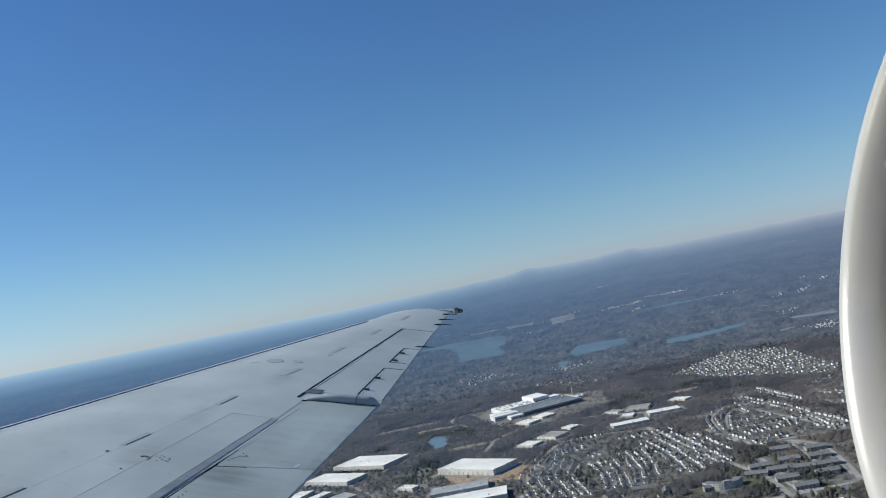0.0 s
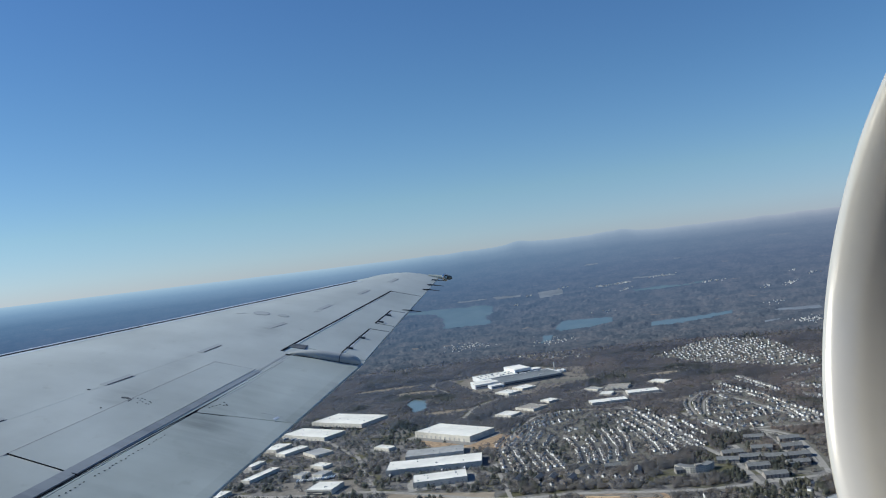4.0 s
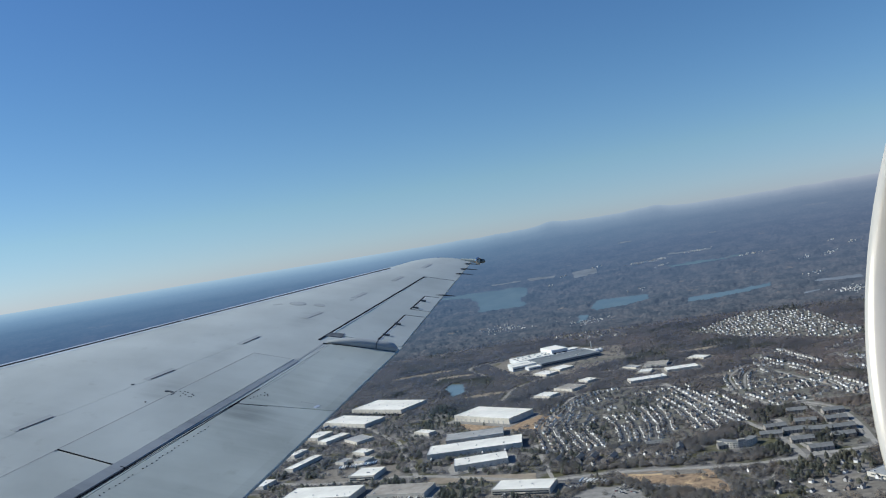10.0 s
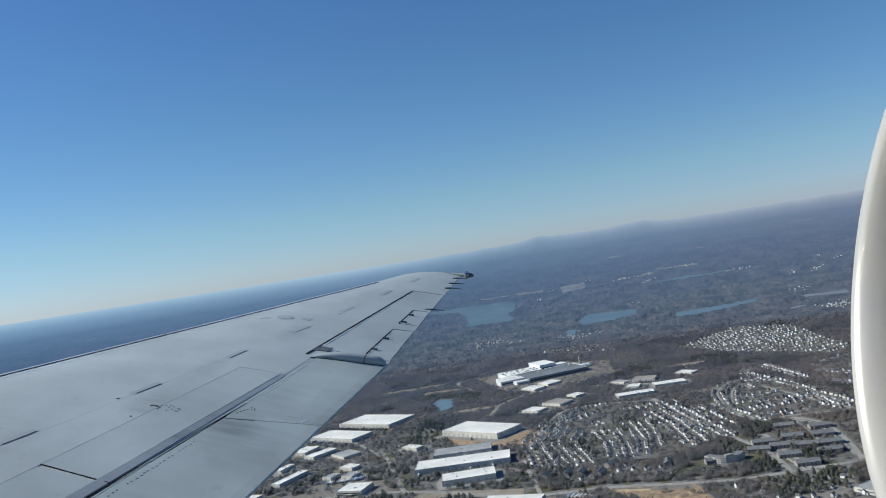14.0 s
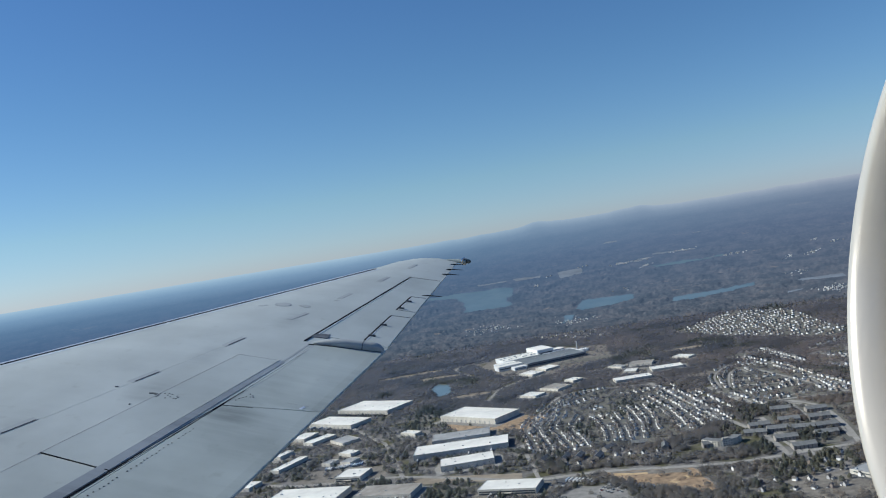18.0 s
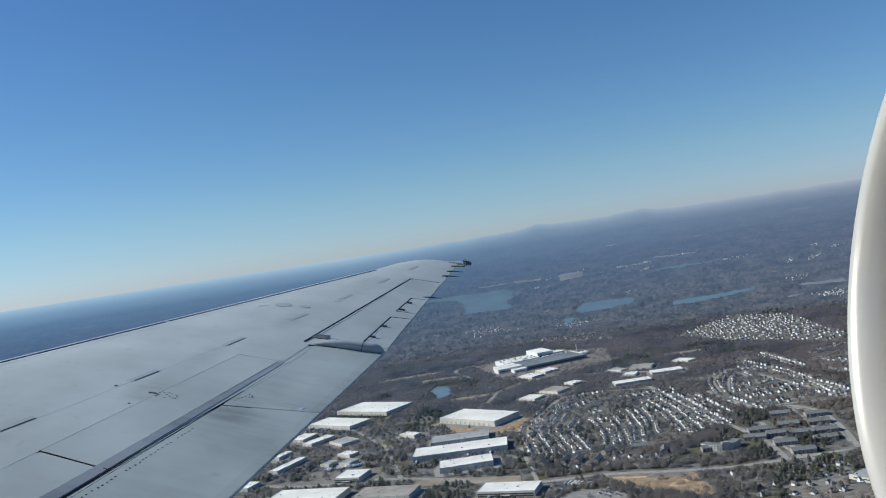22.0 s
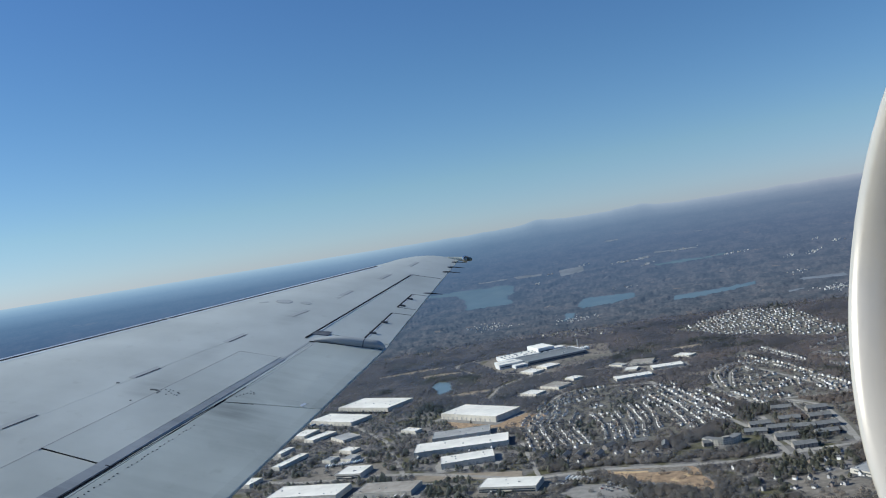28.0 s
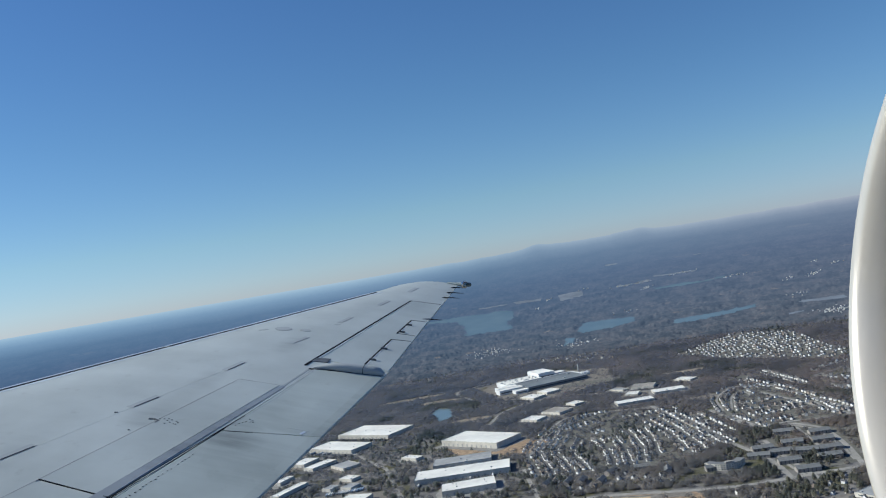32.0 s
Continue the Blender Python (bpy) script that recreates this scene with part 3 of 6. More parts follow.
def distance_material():
    """Far woods and fields in blue air: a backdrop that glows with the light of the air before it.
    Its map counts degrees: azimuth, and drop under level."""
    m, nt, b = material("hazed_far_woods", 1.0, 0.0, 0.0)
    fine = noise_node(nt, 6.0, 6.0, "UV", (1, 2.2, 1), 0.65)
    mid = noise_node(nt, 0.7, 9.0, "UV", (1, 4.4, 1), 0.68)
    wide = noise_node(nt, 0.35, 8.0, "UV", (1, 7.0, 1), 0.62)
    woods = ramp_node(nt, fine, [(0.33, (0.062, 0.066, 0.073)), (0.5, (0.083, 0.085, 0.09)), (0.68, (0.112, 0.109, 0.11))])
    shade = ramp_node(nt, mid, [(0.40, (0.56, 0.62, 0.67)), (0.475, (0.78, 0.82, 0.85)), (0.52, (1.0, 0.99, 0.98)), (0.64, (1.3, 1.2, 1.13))])
    woods = mix_node(nt, "MULTIPLY", 1.0, woods, shade)
    open_land = ramp_node(nt, fine, [(0.3, (0.14, 0.11, 0.08)), (0.7, (0.27, 0.22, 0.17))])
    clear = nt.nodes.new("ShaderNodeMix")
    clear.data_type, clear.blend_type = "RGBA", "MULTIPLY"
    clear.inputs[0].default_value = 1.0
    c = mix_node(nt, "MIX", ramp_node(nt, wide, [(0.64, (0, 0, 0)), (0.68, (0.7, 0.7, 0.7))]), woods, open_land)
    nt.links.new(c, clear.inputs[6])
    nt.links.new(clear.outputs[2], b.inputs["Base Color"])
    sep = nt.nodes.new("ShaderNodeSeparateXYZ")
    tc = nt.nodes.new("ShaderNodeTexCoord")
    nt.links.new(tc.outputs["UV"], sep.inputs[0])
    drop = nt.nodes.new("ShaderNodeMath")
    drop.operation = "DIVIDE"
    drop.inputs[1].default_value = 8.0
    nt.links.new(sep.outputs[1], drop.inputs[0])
    # air light painted in as emission, paling towards the skyline
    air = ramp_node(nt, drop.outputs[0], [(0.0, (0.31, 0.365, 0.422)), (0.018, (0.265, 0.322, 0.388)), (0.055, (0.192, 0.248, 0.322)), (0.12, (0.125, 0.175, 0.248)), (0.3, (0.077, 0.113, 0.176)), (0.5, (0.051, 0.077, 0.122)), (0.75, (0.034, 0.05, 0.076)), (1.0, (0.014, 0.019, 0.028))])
    # haze put into the base colour: land tone dims over longer air
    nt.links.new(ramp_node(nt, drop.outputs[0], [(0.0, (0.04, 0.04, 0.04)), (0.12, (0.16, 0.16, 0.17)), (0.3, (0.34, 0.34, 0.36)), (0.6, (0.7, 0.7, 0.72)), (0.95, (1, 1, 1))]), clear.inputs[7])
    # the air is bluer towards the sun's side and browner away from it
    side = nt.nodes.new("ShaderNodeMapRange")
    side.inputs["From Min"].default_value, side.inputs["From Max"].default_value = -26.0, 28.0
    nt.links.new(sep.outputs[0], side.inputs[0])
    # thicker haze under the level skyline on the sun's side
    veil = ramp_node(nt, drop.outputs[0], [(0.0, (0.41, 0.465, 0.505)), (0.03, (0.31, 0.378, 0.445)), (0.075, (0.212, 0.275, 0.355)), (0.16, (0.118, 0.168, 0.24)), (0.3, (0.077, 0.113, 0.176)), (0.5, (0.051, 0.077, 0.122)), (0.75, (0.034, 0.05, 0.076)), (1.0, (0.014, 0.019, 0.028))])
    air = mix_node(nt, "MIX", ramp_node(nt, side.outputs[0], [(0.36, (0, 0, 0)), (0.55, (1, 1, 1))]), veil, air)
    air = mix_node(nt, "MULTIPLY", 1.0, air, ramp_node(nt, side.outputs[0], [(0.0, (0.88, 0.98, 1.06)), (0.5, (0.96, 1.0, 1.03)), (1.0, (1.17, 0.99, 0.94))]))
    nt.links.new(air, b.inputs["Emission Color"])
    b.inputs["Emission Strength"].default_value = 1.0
    return m


def polar_sheet(name, radii, steps, mat, height):
    verts, faces = [], []
    for r in radii:
        for k in range(steps):
            a = 2 * math.pi * k / steps
            x, y = r * math.sin(a), r * math.cos(a)
            verts.append((x, y, height(x, y)))
    for i in range(len(radii) - 1):
        for k in range(steps):
            j = (k + 1) % steps
            faces.append((i * steps + k, i * steps + j, (i + 1) * steps + j, (i + 1) * steps + k))
    me = mesh_of(name, verts, faces, mat, True)
    uv = me.uv_layers.new(name="degrees")
    for poly in me.polygons:
        seam = any(me.vertices[v].co.y < 0 and me.vertices[v].co.x < 0 for v in poly.vertices)
        for k in poly.loop_indices:
            x, y, _ = me.vertices[me.loops[k].vertex_index].co
            az = math.degrees(math.atan2(x, y))
            q = math.hypot(x, y)
            drop = math.degrees(math.atan2(400 - land(x, y), q)) if q else 90.0
            uv.data[k].uv = (az - 360 if seam and az > 0 and y < 0 else az, drop)
    return new(name, me)


# far waters, clearings and villages on the rising land, by azimuth and drop in degrees
LAKES = [
    ([(-1.6, 3.83), (0.7, 3.79), (2.5, 3.87), (4.3, 3.9), (4.8, 4.1), (4.6, 4.5), (4.2, 4.56), (4.1, 4.8), (4.5, 5.1), (4.1, 5.26), (2.3, 5.19), (1.2, 5.22), (1.1, 4.77), (1.17, 4.5), (0.7, 4.15), (-0.6, 4.0)],
     "broad blue lake between wooded shores"),
    ([(9.2, 5.75), (9.4, 5.58), (10.9, 5.6), (13.0, 5.65), (12.7, 6.02), (11.6, 6.14), (10.1, 6.2), (9.2, 6.24), (8.9, 6.04)], "blue lake arm between wooded shores"),
    ([(15.4, 6.22), (17.6, 6.17), (20.1, 6.0), (20.7, 5.88), (20.5, 6.15), (18.7, 6.34), (16.4, 6.55), (15.3, 6.52)], "narrow blue river reach"),
    ([(7.87, 6.48), (8.54, 6.46), (8.41, 6.83), (7.92, 6.92)], "small blue pond between trees"),
    ([(14.4, 3.93), (15.7, 3.89), (17.6, 3.92), (19.1, 3.83), (19.0, 3.93), (16.8, 4.08), (14.6, 4.07)], "thin strip of blue river")]
FIELDS = [
    [(7.95, 3.41), (9.65, 3.35), (9.67, 3.71), (8.08, 3.87)], [(4.79, 3.38), (6.76, 3.47), (6.74, 3.59), (4.96, 3.56)], [(2.2, 3.42), (4.4, 3.43), (4.4, 3.51), (2.4, 3.53)],
    [(11.3, 1.87), (12.3, 1.86), (12.3, 1.93), (11.4, 1.96)], [(14.5, 3.1), (17.3, 3.16), (17.3, 3.23), (14.5, 3.21)], [(17.3, 2.08), (17.85, 2.09), (17.8, 2.16), (17.3, 2.14)],
    [(22.6, 6.79), (23.5, 6.7), (23.5, 6.8), (22.6, 6.9)], [(23.2, 6.09), (25.9, 6.05), (26.2, 6.27), (23.5, 6.24)]]
VILLAGES = [
    (7.3, 3.6, 0.3, 0.05, 8), (12.4, 3.48, 0.8, 0.06, 30), (13.6, 3.42, 0.8, 0.06, 34), (13.9, 3.85, 0.5, 0.1, 14), (16.4, 3.2, 0.9, 0.04, 20), (19.6, 3.9, 0.9, 0.06, 18),
    (22.9, 4.6, 0.4, 0.08, 12), (24.5, 4.48, 0.6, 0.1, 18), (25.8, 3.96, 0.7, 0.05, 12), (23.3, 5.66, 0.6, 0.1, 12), (9.7, 3.3, 0.5, 0.04, 8), (6.4, 4.1, 0.4, 0.05, 6),
    (2.6, 6.6, 2.0, 0.26, 90), (8.4, 6.9, 1.6, 0.2, 46), (24.7, 3.67, 0.3, 0.04, 5), (25.5, 6.9, 1.4, 0.2, 60), (12.0, 5.2, 0.8, 0.1, 8), (-9.0, 2.2, 1.5, 0.06, 8), (-15.0, 2.4, 0.25, 0.02, 7), (-22.4, 2.9, 0.2, 0.03, 5), (-12.6, 2.2, 0.15, 0.02, 4), (-18.5, 3.4, 0.5, 0.04, 9), (-6.5, 2.9, 0.6, 0.05, 8)]


def in_outline(px, py, poly):
    hit = np.zeros(np.shape(px), bool)
    for i, (x1, y1) in enumerate(poly):
        x2, y2 = poly[i - 1]
        if y1 != y2:
            hit ^= ((y1 > py) != (y2 > py)) & (px < (x2 - x1) * (py - y1) / (y2 - y1) + x1)
    return hit


def soft_noise(x, y, seed):
    """Smooth noise from 0 to 1 over a plane, from a lattice of random numbers."""
    lattice = np.random.default_rng(seed).random((256, 256))
    i, j = np.floor(x).astype(int), np.floor(y).astype(int)
    u, v = x - i, y - j
    u, v = u * u * (3 - 2 * u), v * v * (3 - 2 * v)
    p = lambda a, b: lattice[(i + a) % 256, (j + b) % 256]
    return (p(0, 0) * (1 - u) + p(1, 0) * u) * (1 - v) + (p(0, 1) * (1 - u) + p(1, 1) * u) * v


def far_sheet(name, mat):
    """The rising land with its carpet of crowns, low hills along the skyline, and level rings beyond them."""
    az = np.concatenate([np.arange(-30, 40, 0.075), np.arange(40, 330, 1.25)])
    dr = np.concatenate([[FLAT - 4], np.linspace(FLAT + 6, RIM, 165), [RIM + 30]])
    cols, rows = len(az), len(dr)
    u = np.clip((dr - FLAT) / (RIM - FLAT), 0, 1)
    level = np.where(dr <= FLAT, 0.0, 400.0 - dr * np.tan(EDGE * (1 - u)))
    z = np.repeat(level[:, None], cols, 1)
    g = np.random.default_rng(12)
    n = 60000
    ca, cr = g.uniform(-29.5, 39.5, n), FLAT + 12 + (RIM - 40 - FLAT) * g.random(n) ** 1.15
    drop = np.degrees(EDGE) * (1 - (cr - FLAT) / (RIM - FLAT))
    free = np.ones(n, bool)
    for poly in [p for p, _ in LAKES] + FIELDS:
        for da, dd in ((0, 0), (0.28, 0), (-0.28, 0), (0, 0.10), (0, -0.02)):
            free &= ~in_outline(ca + da, drop + dd, poly)
    for a0, d0, half, deep, _ in VILLAGES:
        free &= ((ca - a0) / (half + 0.25)) ** 2 + ((drop - d0) / (deep + 0.08)) ** 2 > 1
    big = g.random(n) ** 2
    size, tall = 5 + 9 * big, 1.2 + 2.0 * big
    step = (RIM - FLAT - 6) / 164
    for a0, r0, s, h in zip(ca[free], cr[free], size[free], tall[free] * (1.25 - 0.6 * (cr[free] - FLAT) / (RIM - FLAT))):
        i0, i1 = int((r0 - s - FLAT - 6) / step) + 1, int((r0 + s - FLAT - 6) / step) + 3
        half = math.degrees(s / r0)
        j0, j1 = int((a0 - half + 30) / 0.075), int((a0 + half + 30) / 0.075) + 2
        i0, j0, i1, j1 = max(i0, 1), max(j0, 0), min(i1, rows - 2), min(j1, 933)
        if i1 <= i0 or j1 <= j0:
            continue
        q = 1 - ((dr[i0:i1, None] - r0) / s) ** 2 - ((az[None, j0:j1] - a0) / half) ** 2
        z[i0:i1, j0:j1] = np.maximum(z[i0:i1, j0:j1], level[i0:i1, None] + h * np.sqrt(np.clip(q, 0, 1)))
    # stands of taller wood, drawn out along the slopes
    fa, fd = np.meshgrid(az, np.degrees(EDGE) * (1 - u), indexing="xy")
    stand = soft_noise(fa * 0.55, fd * 3.6, 31) + 0.5 * soft_noise(fa * 1.7, fd * 10.0, 32) + 0.25 * soft_noise(fa * 7.0, fd * 20.0, 33)
    on_wood = np.ones(fa.shape, bool)
    for poly in [p for p, _ in LAKES] + FIELDS:
        for da, dd in ((0, 0), (0.35, 0), (-0.35, 0), (0, 0.16), (0, -0.05)):
            on_wood &= ~in_outline(fa + da, fd + dd, poly)
    for a0, d0, half, deep, _ in VILLAGES:
        on_wood &= ((fa - a0) / (half + 0.4)) ** 2 + ((fd - d0 - 0.04) / (deep + 0.14)) ** 2 > 1
    rise = np.clip((stand - 0.90) / 0.12, 0, 1) * np.clip((fd - 0.9) / 3.0, 0, 1)
    z[1:-1] += (5.0 * rise * on_wood * (fa < 40))[1:-1]
    # low hills on the skyline
    w = np.clip((dr - RIM + 260) / 200, 0, 1)[:, None]
    hill = (13 * np.exp(-((az - 7.0) / 0.7) ** 2) + 8 * np.exp(-((az - 7.4) / 2.0) ** 2) + 11 * np.exp(-((az - 14.3) / 0.7) ** 2) + 12 * np.exp(-((az - 13.3) / 1.7) ** 2) + 9 * np.exp(-((az - 9.5) / 5.0) ** 2)
            + np.clip((az + 6) / 8, 0.15, 1) * np.array([5 * noise.noise((a * 0.8, 1.0, 0.0)) + 1.5 * noise.noise((a * 4, 2.0, 0.0)) for a in az]))
    z += w * hill[None, :]
    a = np.radians(az)
    co = np.stack([dr[:, None] * np.sin(a), dr[:, None] * np.cos(a), z], 2).reshape(-1, 3)
    i, j = np.meshgrid(np.arange(rows - 1), np.arange(cols), indexing="ij")
    k = (j + 1) % cols
    quad = np.stack([i * cols + j, i * cols + k, (i + 1) * cols + k, (i + 1) * cols + j], 2).reshape(-1, 4)
    me = bpy.data.meshes.new(name)
    me.vertices.add(len(co))
    me.vertices.foreach_set("co", co.astype(np.float32).ravel())
    me.loops.add(quad.size)
    me.loops.foreach_set("vertex_index", quad.astype(np.int32).ravel())
    me.polygons.add(len(quad))
    me.polygons.foreach_set("loop_start", np.arange(0, quad.size, 4, dtype=np.int32))
    me.update(calc_edges=True)
    fall = np.degrees(np.arctan2(400 - level, dr))
    right = np.where(k == 0, 360 + az[0], az[k])
    uv = np.stack([np.stack([az[j], right, right, az[j]], 2), np.stack([fall[i], fall[i], fall[i + 1], fall[i + 1]], 2)], 3)
    me.uv_layers.new(name="degrees").data.foreach_set("uv", uv.astype(np.float32).ravel())
    me.polygons.foreach_set("use_smooth", np.ones(len(quad), bool))
    me.materials.append(mat)
    return new(name, me)


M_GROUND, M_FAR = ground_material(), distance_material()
ground = polar_sheet("ground", [0.0, 200, 500, 800, 1100, 1400, 1800, 2200, 2600, FLAT], 96, M_GROUND, lambda x, y: 0.0)
tagged(ground, "brown winter ground with dry grass and leaf litter", "ground", kind="structure")
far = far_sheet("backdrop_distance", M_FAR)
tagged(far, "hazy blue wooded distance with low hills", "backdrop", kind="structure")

# ---- surfaces on the ground ----
M_ASPHALT = grained("asphalt", (0.07, 0.07, 0.072), (0.13, 0.13, 0.13), 0.25, 0.9)
M_ROAD = grained("road_concrete", (0.25, 0.235, 0.21), (0.38, 0.355, 0.315), 0.2, 0.9)
M_STREET = grained("street_asphalt", (0.11, 0.108, 0.104), (0.19, 0.184, 0.174), 0.2, 0.9)
M_YARD = grained("gravel_yard", (0.14, 0.125, 0.105), (0.26, 0.235, 0.2), 0.12, 0.95)
M_LOT = grained("pale_lot", (0.20, 0.19, 0.175), (0.31, 0.295, 0.27), 0.1, 0.9)
M_CLAY = grained("bare_clay", (0.20, 0.138, 0.09), (0.46, 0.335, 0.21), 0.11, 0.95)
M_BANK = grained("ochre_bank", (0.40, 0.28, 0.15), (0.56, 0.42, 0.25), 0.08, 0.95)
M_LAWN = grained("dry_lawn", (0.10, 0.10, 0.086), (0.20, 0.186, 0.155), 0.1, 0.95)
M_FIELD = grained("dry_field", (0.22, 0.18, 0.135), (0.34, 0.29, 0.22), 0.05, 0.95)

# stubble greyed and blued, with the far haze put into its colour
M_HAZED_STUBBLE = grained("hazed_stubble", (0.14, 0.165, 0.20), (0.21, 0.235, 0.27), 0.02, 0.95)


def water_material():
    m, nt, b = material("lake_water", 0.22, 0.0, 0.5)
    c = ramp_node(nt, noise_node(nt, 0.01, 3.0), [(0.3, (0.13, 0.185, 0.205)), (0.7, (0.16, 0.215, 0.23))])
    nt.links.new(c, b.inputs["Base Color"])
    bump_node(nt, b, noise_node(nt, 0.25, 3.0), 0.15, 0.3)
    return m


M_WATER = water_material()


def sheet(name, outline, mat, z, label, category, kind="structure", wobble=0.0):
    """A thin patch of surface with a slightly uneven edge."""
    pts = []
    for i, p in enumerate(outline):
        q = outline[(i + 1) % len(outline)]
        n = 6 if wobble else 1
        for k in range(n):
            x, y = p[0] + (q[0] - p[0]) * k / n, p[1] + (q[1] - p[1]) * k / n
            if wobble:
                x += wobble * noise.noise((x * 0.03, y * 0.03, 3.0))
                y += wobble * noise.noise((x * 0.03, y * 0.03, 9.0))
            pts.append((x, y))
    bm = slab(pts, z, z + 0.3)
    bmesh.ops.triangulate(bm, faces=[f for f in bm.faces if len(f.verts) > 4])
    me = bpy.data.meshes.new(name)
    bm.to_mesh(me)
    bm.free()
    me.materials.append(mat)
    return tagged(new(name, me), label, category, kind=kind)


ROADS = [
    ([(-520, 1640), (-339, 1502), (-146, 1449), (-26, 1377), (91, 1302), (206, 1284), (383, 1226), (586, 1219), (760, 1190)], 11),
    ([(433, 1880), (450, 1640), (465, 1480), (480, 1330), (470, 1222)], 9), ([(668, 1832), (692, 1680), (715, 1521)], 8),
    ([(518, 1443), (505, 1320), (500, 1199)], 8), ([(605, 1527), (630, 1456), (610, 1330), (580, 1223)], 8),
    ([(-180, 1720), (-172, 1691), (-125, 1430)], 9), ([(95, 1524), (100, 1303)], 7),
    ([(107, 1583), (162, 1751), (226, 1890), (310, 1913), (430, 1860)], 7), ([(523, 1745), (543, 1548), (606, 1542), (720, 1510)], 8),
    ([(33, 2367), (-4, 2541), (98, 2614)], 8), ([(-280, 1950), (-180, 1720)], 8), ([(60, 1980), (120, 2130), (260, 2190), (480, 2060)], 8)]
PATCHES = [
    ([(212, 1283), (273, 1259), (328, 1238), (330, 1184), (328, 1122), (300, 1128), (264, 1168), (232, 1207), (200, 1252)], M_CLAY, "bare orange clay building site"),
    ([(117, 1185), (121, 1217), (153, 1231), (194, 1219), (217, 1178), (213, 1130), (150, 1120)], M_LOT, "grey worn parking lot"),
    ([(104, 1292), (183, 1259), (135, 1238), (100, 1236)], M_ASPHALT, "grey asphalt yard"),
    ([(-332, 1485), (-311, 1591), (-171, 1540), (-150, 1462), (-207, 1449)], M_YARD, "brown gravel yard"),
    ([(-60, 1839), (69, 1720), (122, 1770), (170, 1717), (106, 1631), (-15, 1701)], M_CLAY, "pale clay lot round a warehouse"),
    ([(70, 2480), (130, 2640), (300, 2660), (470, 2540), (430, 2300), (240, 2180), (120, 2260)], M_YARD, "brown gravel grounds of a factory"),
    ([(478, 1287), (514, 1446), (592, 1510), (667, 1428), (590, 1240), (505, 1240)], M_LAWN, "dry lawn round apartment blocks"),
    ([(120, 1460), (208, 1850), (313, 1905), (425, 1840), (452, 1484), (332, 1377)], M_LAWN, "dry lawns of a housing estate"),
    ([(528, 1749), (641, 1899), (735, 1935), (739, 1558), (701, 1510), (550, 1549)], M_LAWN, "dry lawns of a housing estate"),
    ([(697, 2562), (958, 2811), (1096, 2673), (1035, 2149), (964, 2066), (772, 2343)], M_LAWN, "dry lawns of a distant estate"),
    ([(420, 1120), (531, 1114), (500, 1000), (410, 1010)], M_YARD, "bare brown lots between houses"),
    ([(-110, 1420), (80, 1350), (75, 1315), (-110, 1385)], M_FIELD, "tan grass verge")]
for i, (pts, mat, label) in enumerate(PATCHES):
    sheet("pavement_%d" % (i + 1) if mat in (M_ASPHALT, M_YARD) else "ground_patch_%d" % (i + 1), pts, mat, 0.1 + 0.02 * i, label, "ground", wobble=10.0)
for i, (pts, mat, label) in enumerate((
        ([(280, 1191), (310, 1207), (312, 1194), (285, 1177)], M_BANK, "ochre bank of fresh earth"),
        ([(211, 1276), (322, 1235), (321, 1219), (267, 1236), (211, 1257)], M_YARD, "brown graded terrace"),
        ([(266, 1176), (306, 1143), (304, 1129), (284, 1142)], M_FIELD, "pale graded strip of earth"),
        ([(214, 1266), (262, 1246), (258, 1238), (212, 1255)], M_BANK, "ochre strip of fresh earth"))):
    sheet("ground_patch_%d" % (20 + i), pts, mat, 0.24 + 0.02 * i, label, "ground", wobble=6.0)
CLEARINGS = [(-60, 2430, 70, 25, M_FIELD), (380, 2330, 90, 30, M_LAWN), (620, 2250, 60, 22, M_FIELD), (-150, 2560, 110, 26, M_FIELD), (700, 2020, 50, 30, M_LAWN),
             (610, 1150, 60, 40, M_LAWN), (700, 1420, 50, 35, M_LAWN), (250, 2560, 120, 40, M_YARD), (880, 1560, 70, 30, M_FIELD), (20, 2080, 60, 22, M_FIELD), (560, 1880, 50, 22, M_YARD)]
for i, (x, y, sx, sy, mat) in enumerate(CLEARINGS):
    ring = [(x + sx * math.cos(k * math.pi / 5) * (1 + 0.3 * noise.noise((k, i, 0.5))), y + sy * math.sin(k * math.pi / 5) * (1 + 0.4 * noise.noise((k, i, 4.5)))) for k in range(10)]
    PATCHES.append((ring, mat, "clearing"))
    sheet("ground_patch_%d" % (30 + i), ring, mat, 0.36 + 0.004 * i, "pale dry clearing in winter woods", "clearing", wobble=8.0)
sheet("water_1", [(-85, 2265), (-63, 2325), (-28, 2285), (-25, 2159), (-59, 2114)], M_WATER, 0.5, "small blue pond among trees", "pond", wobble=12.0)


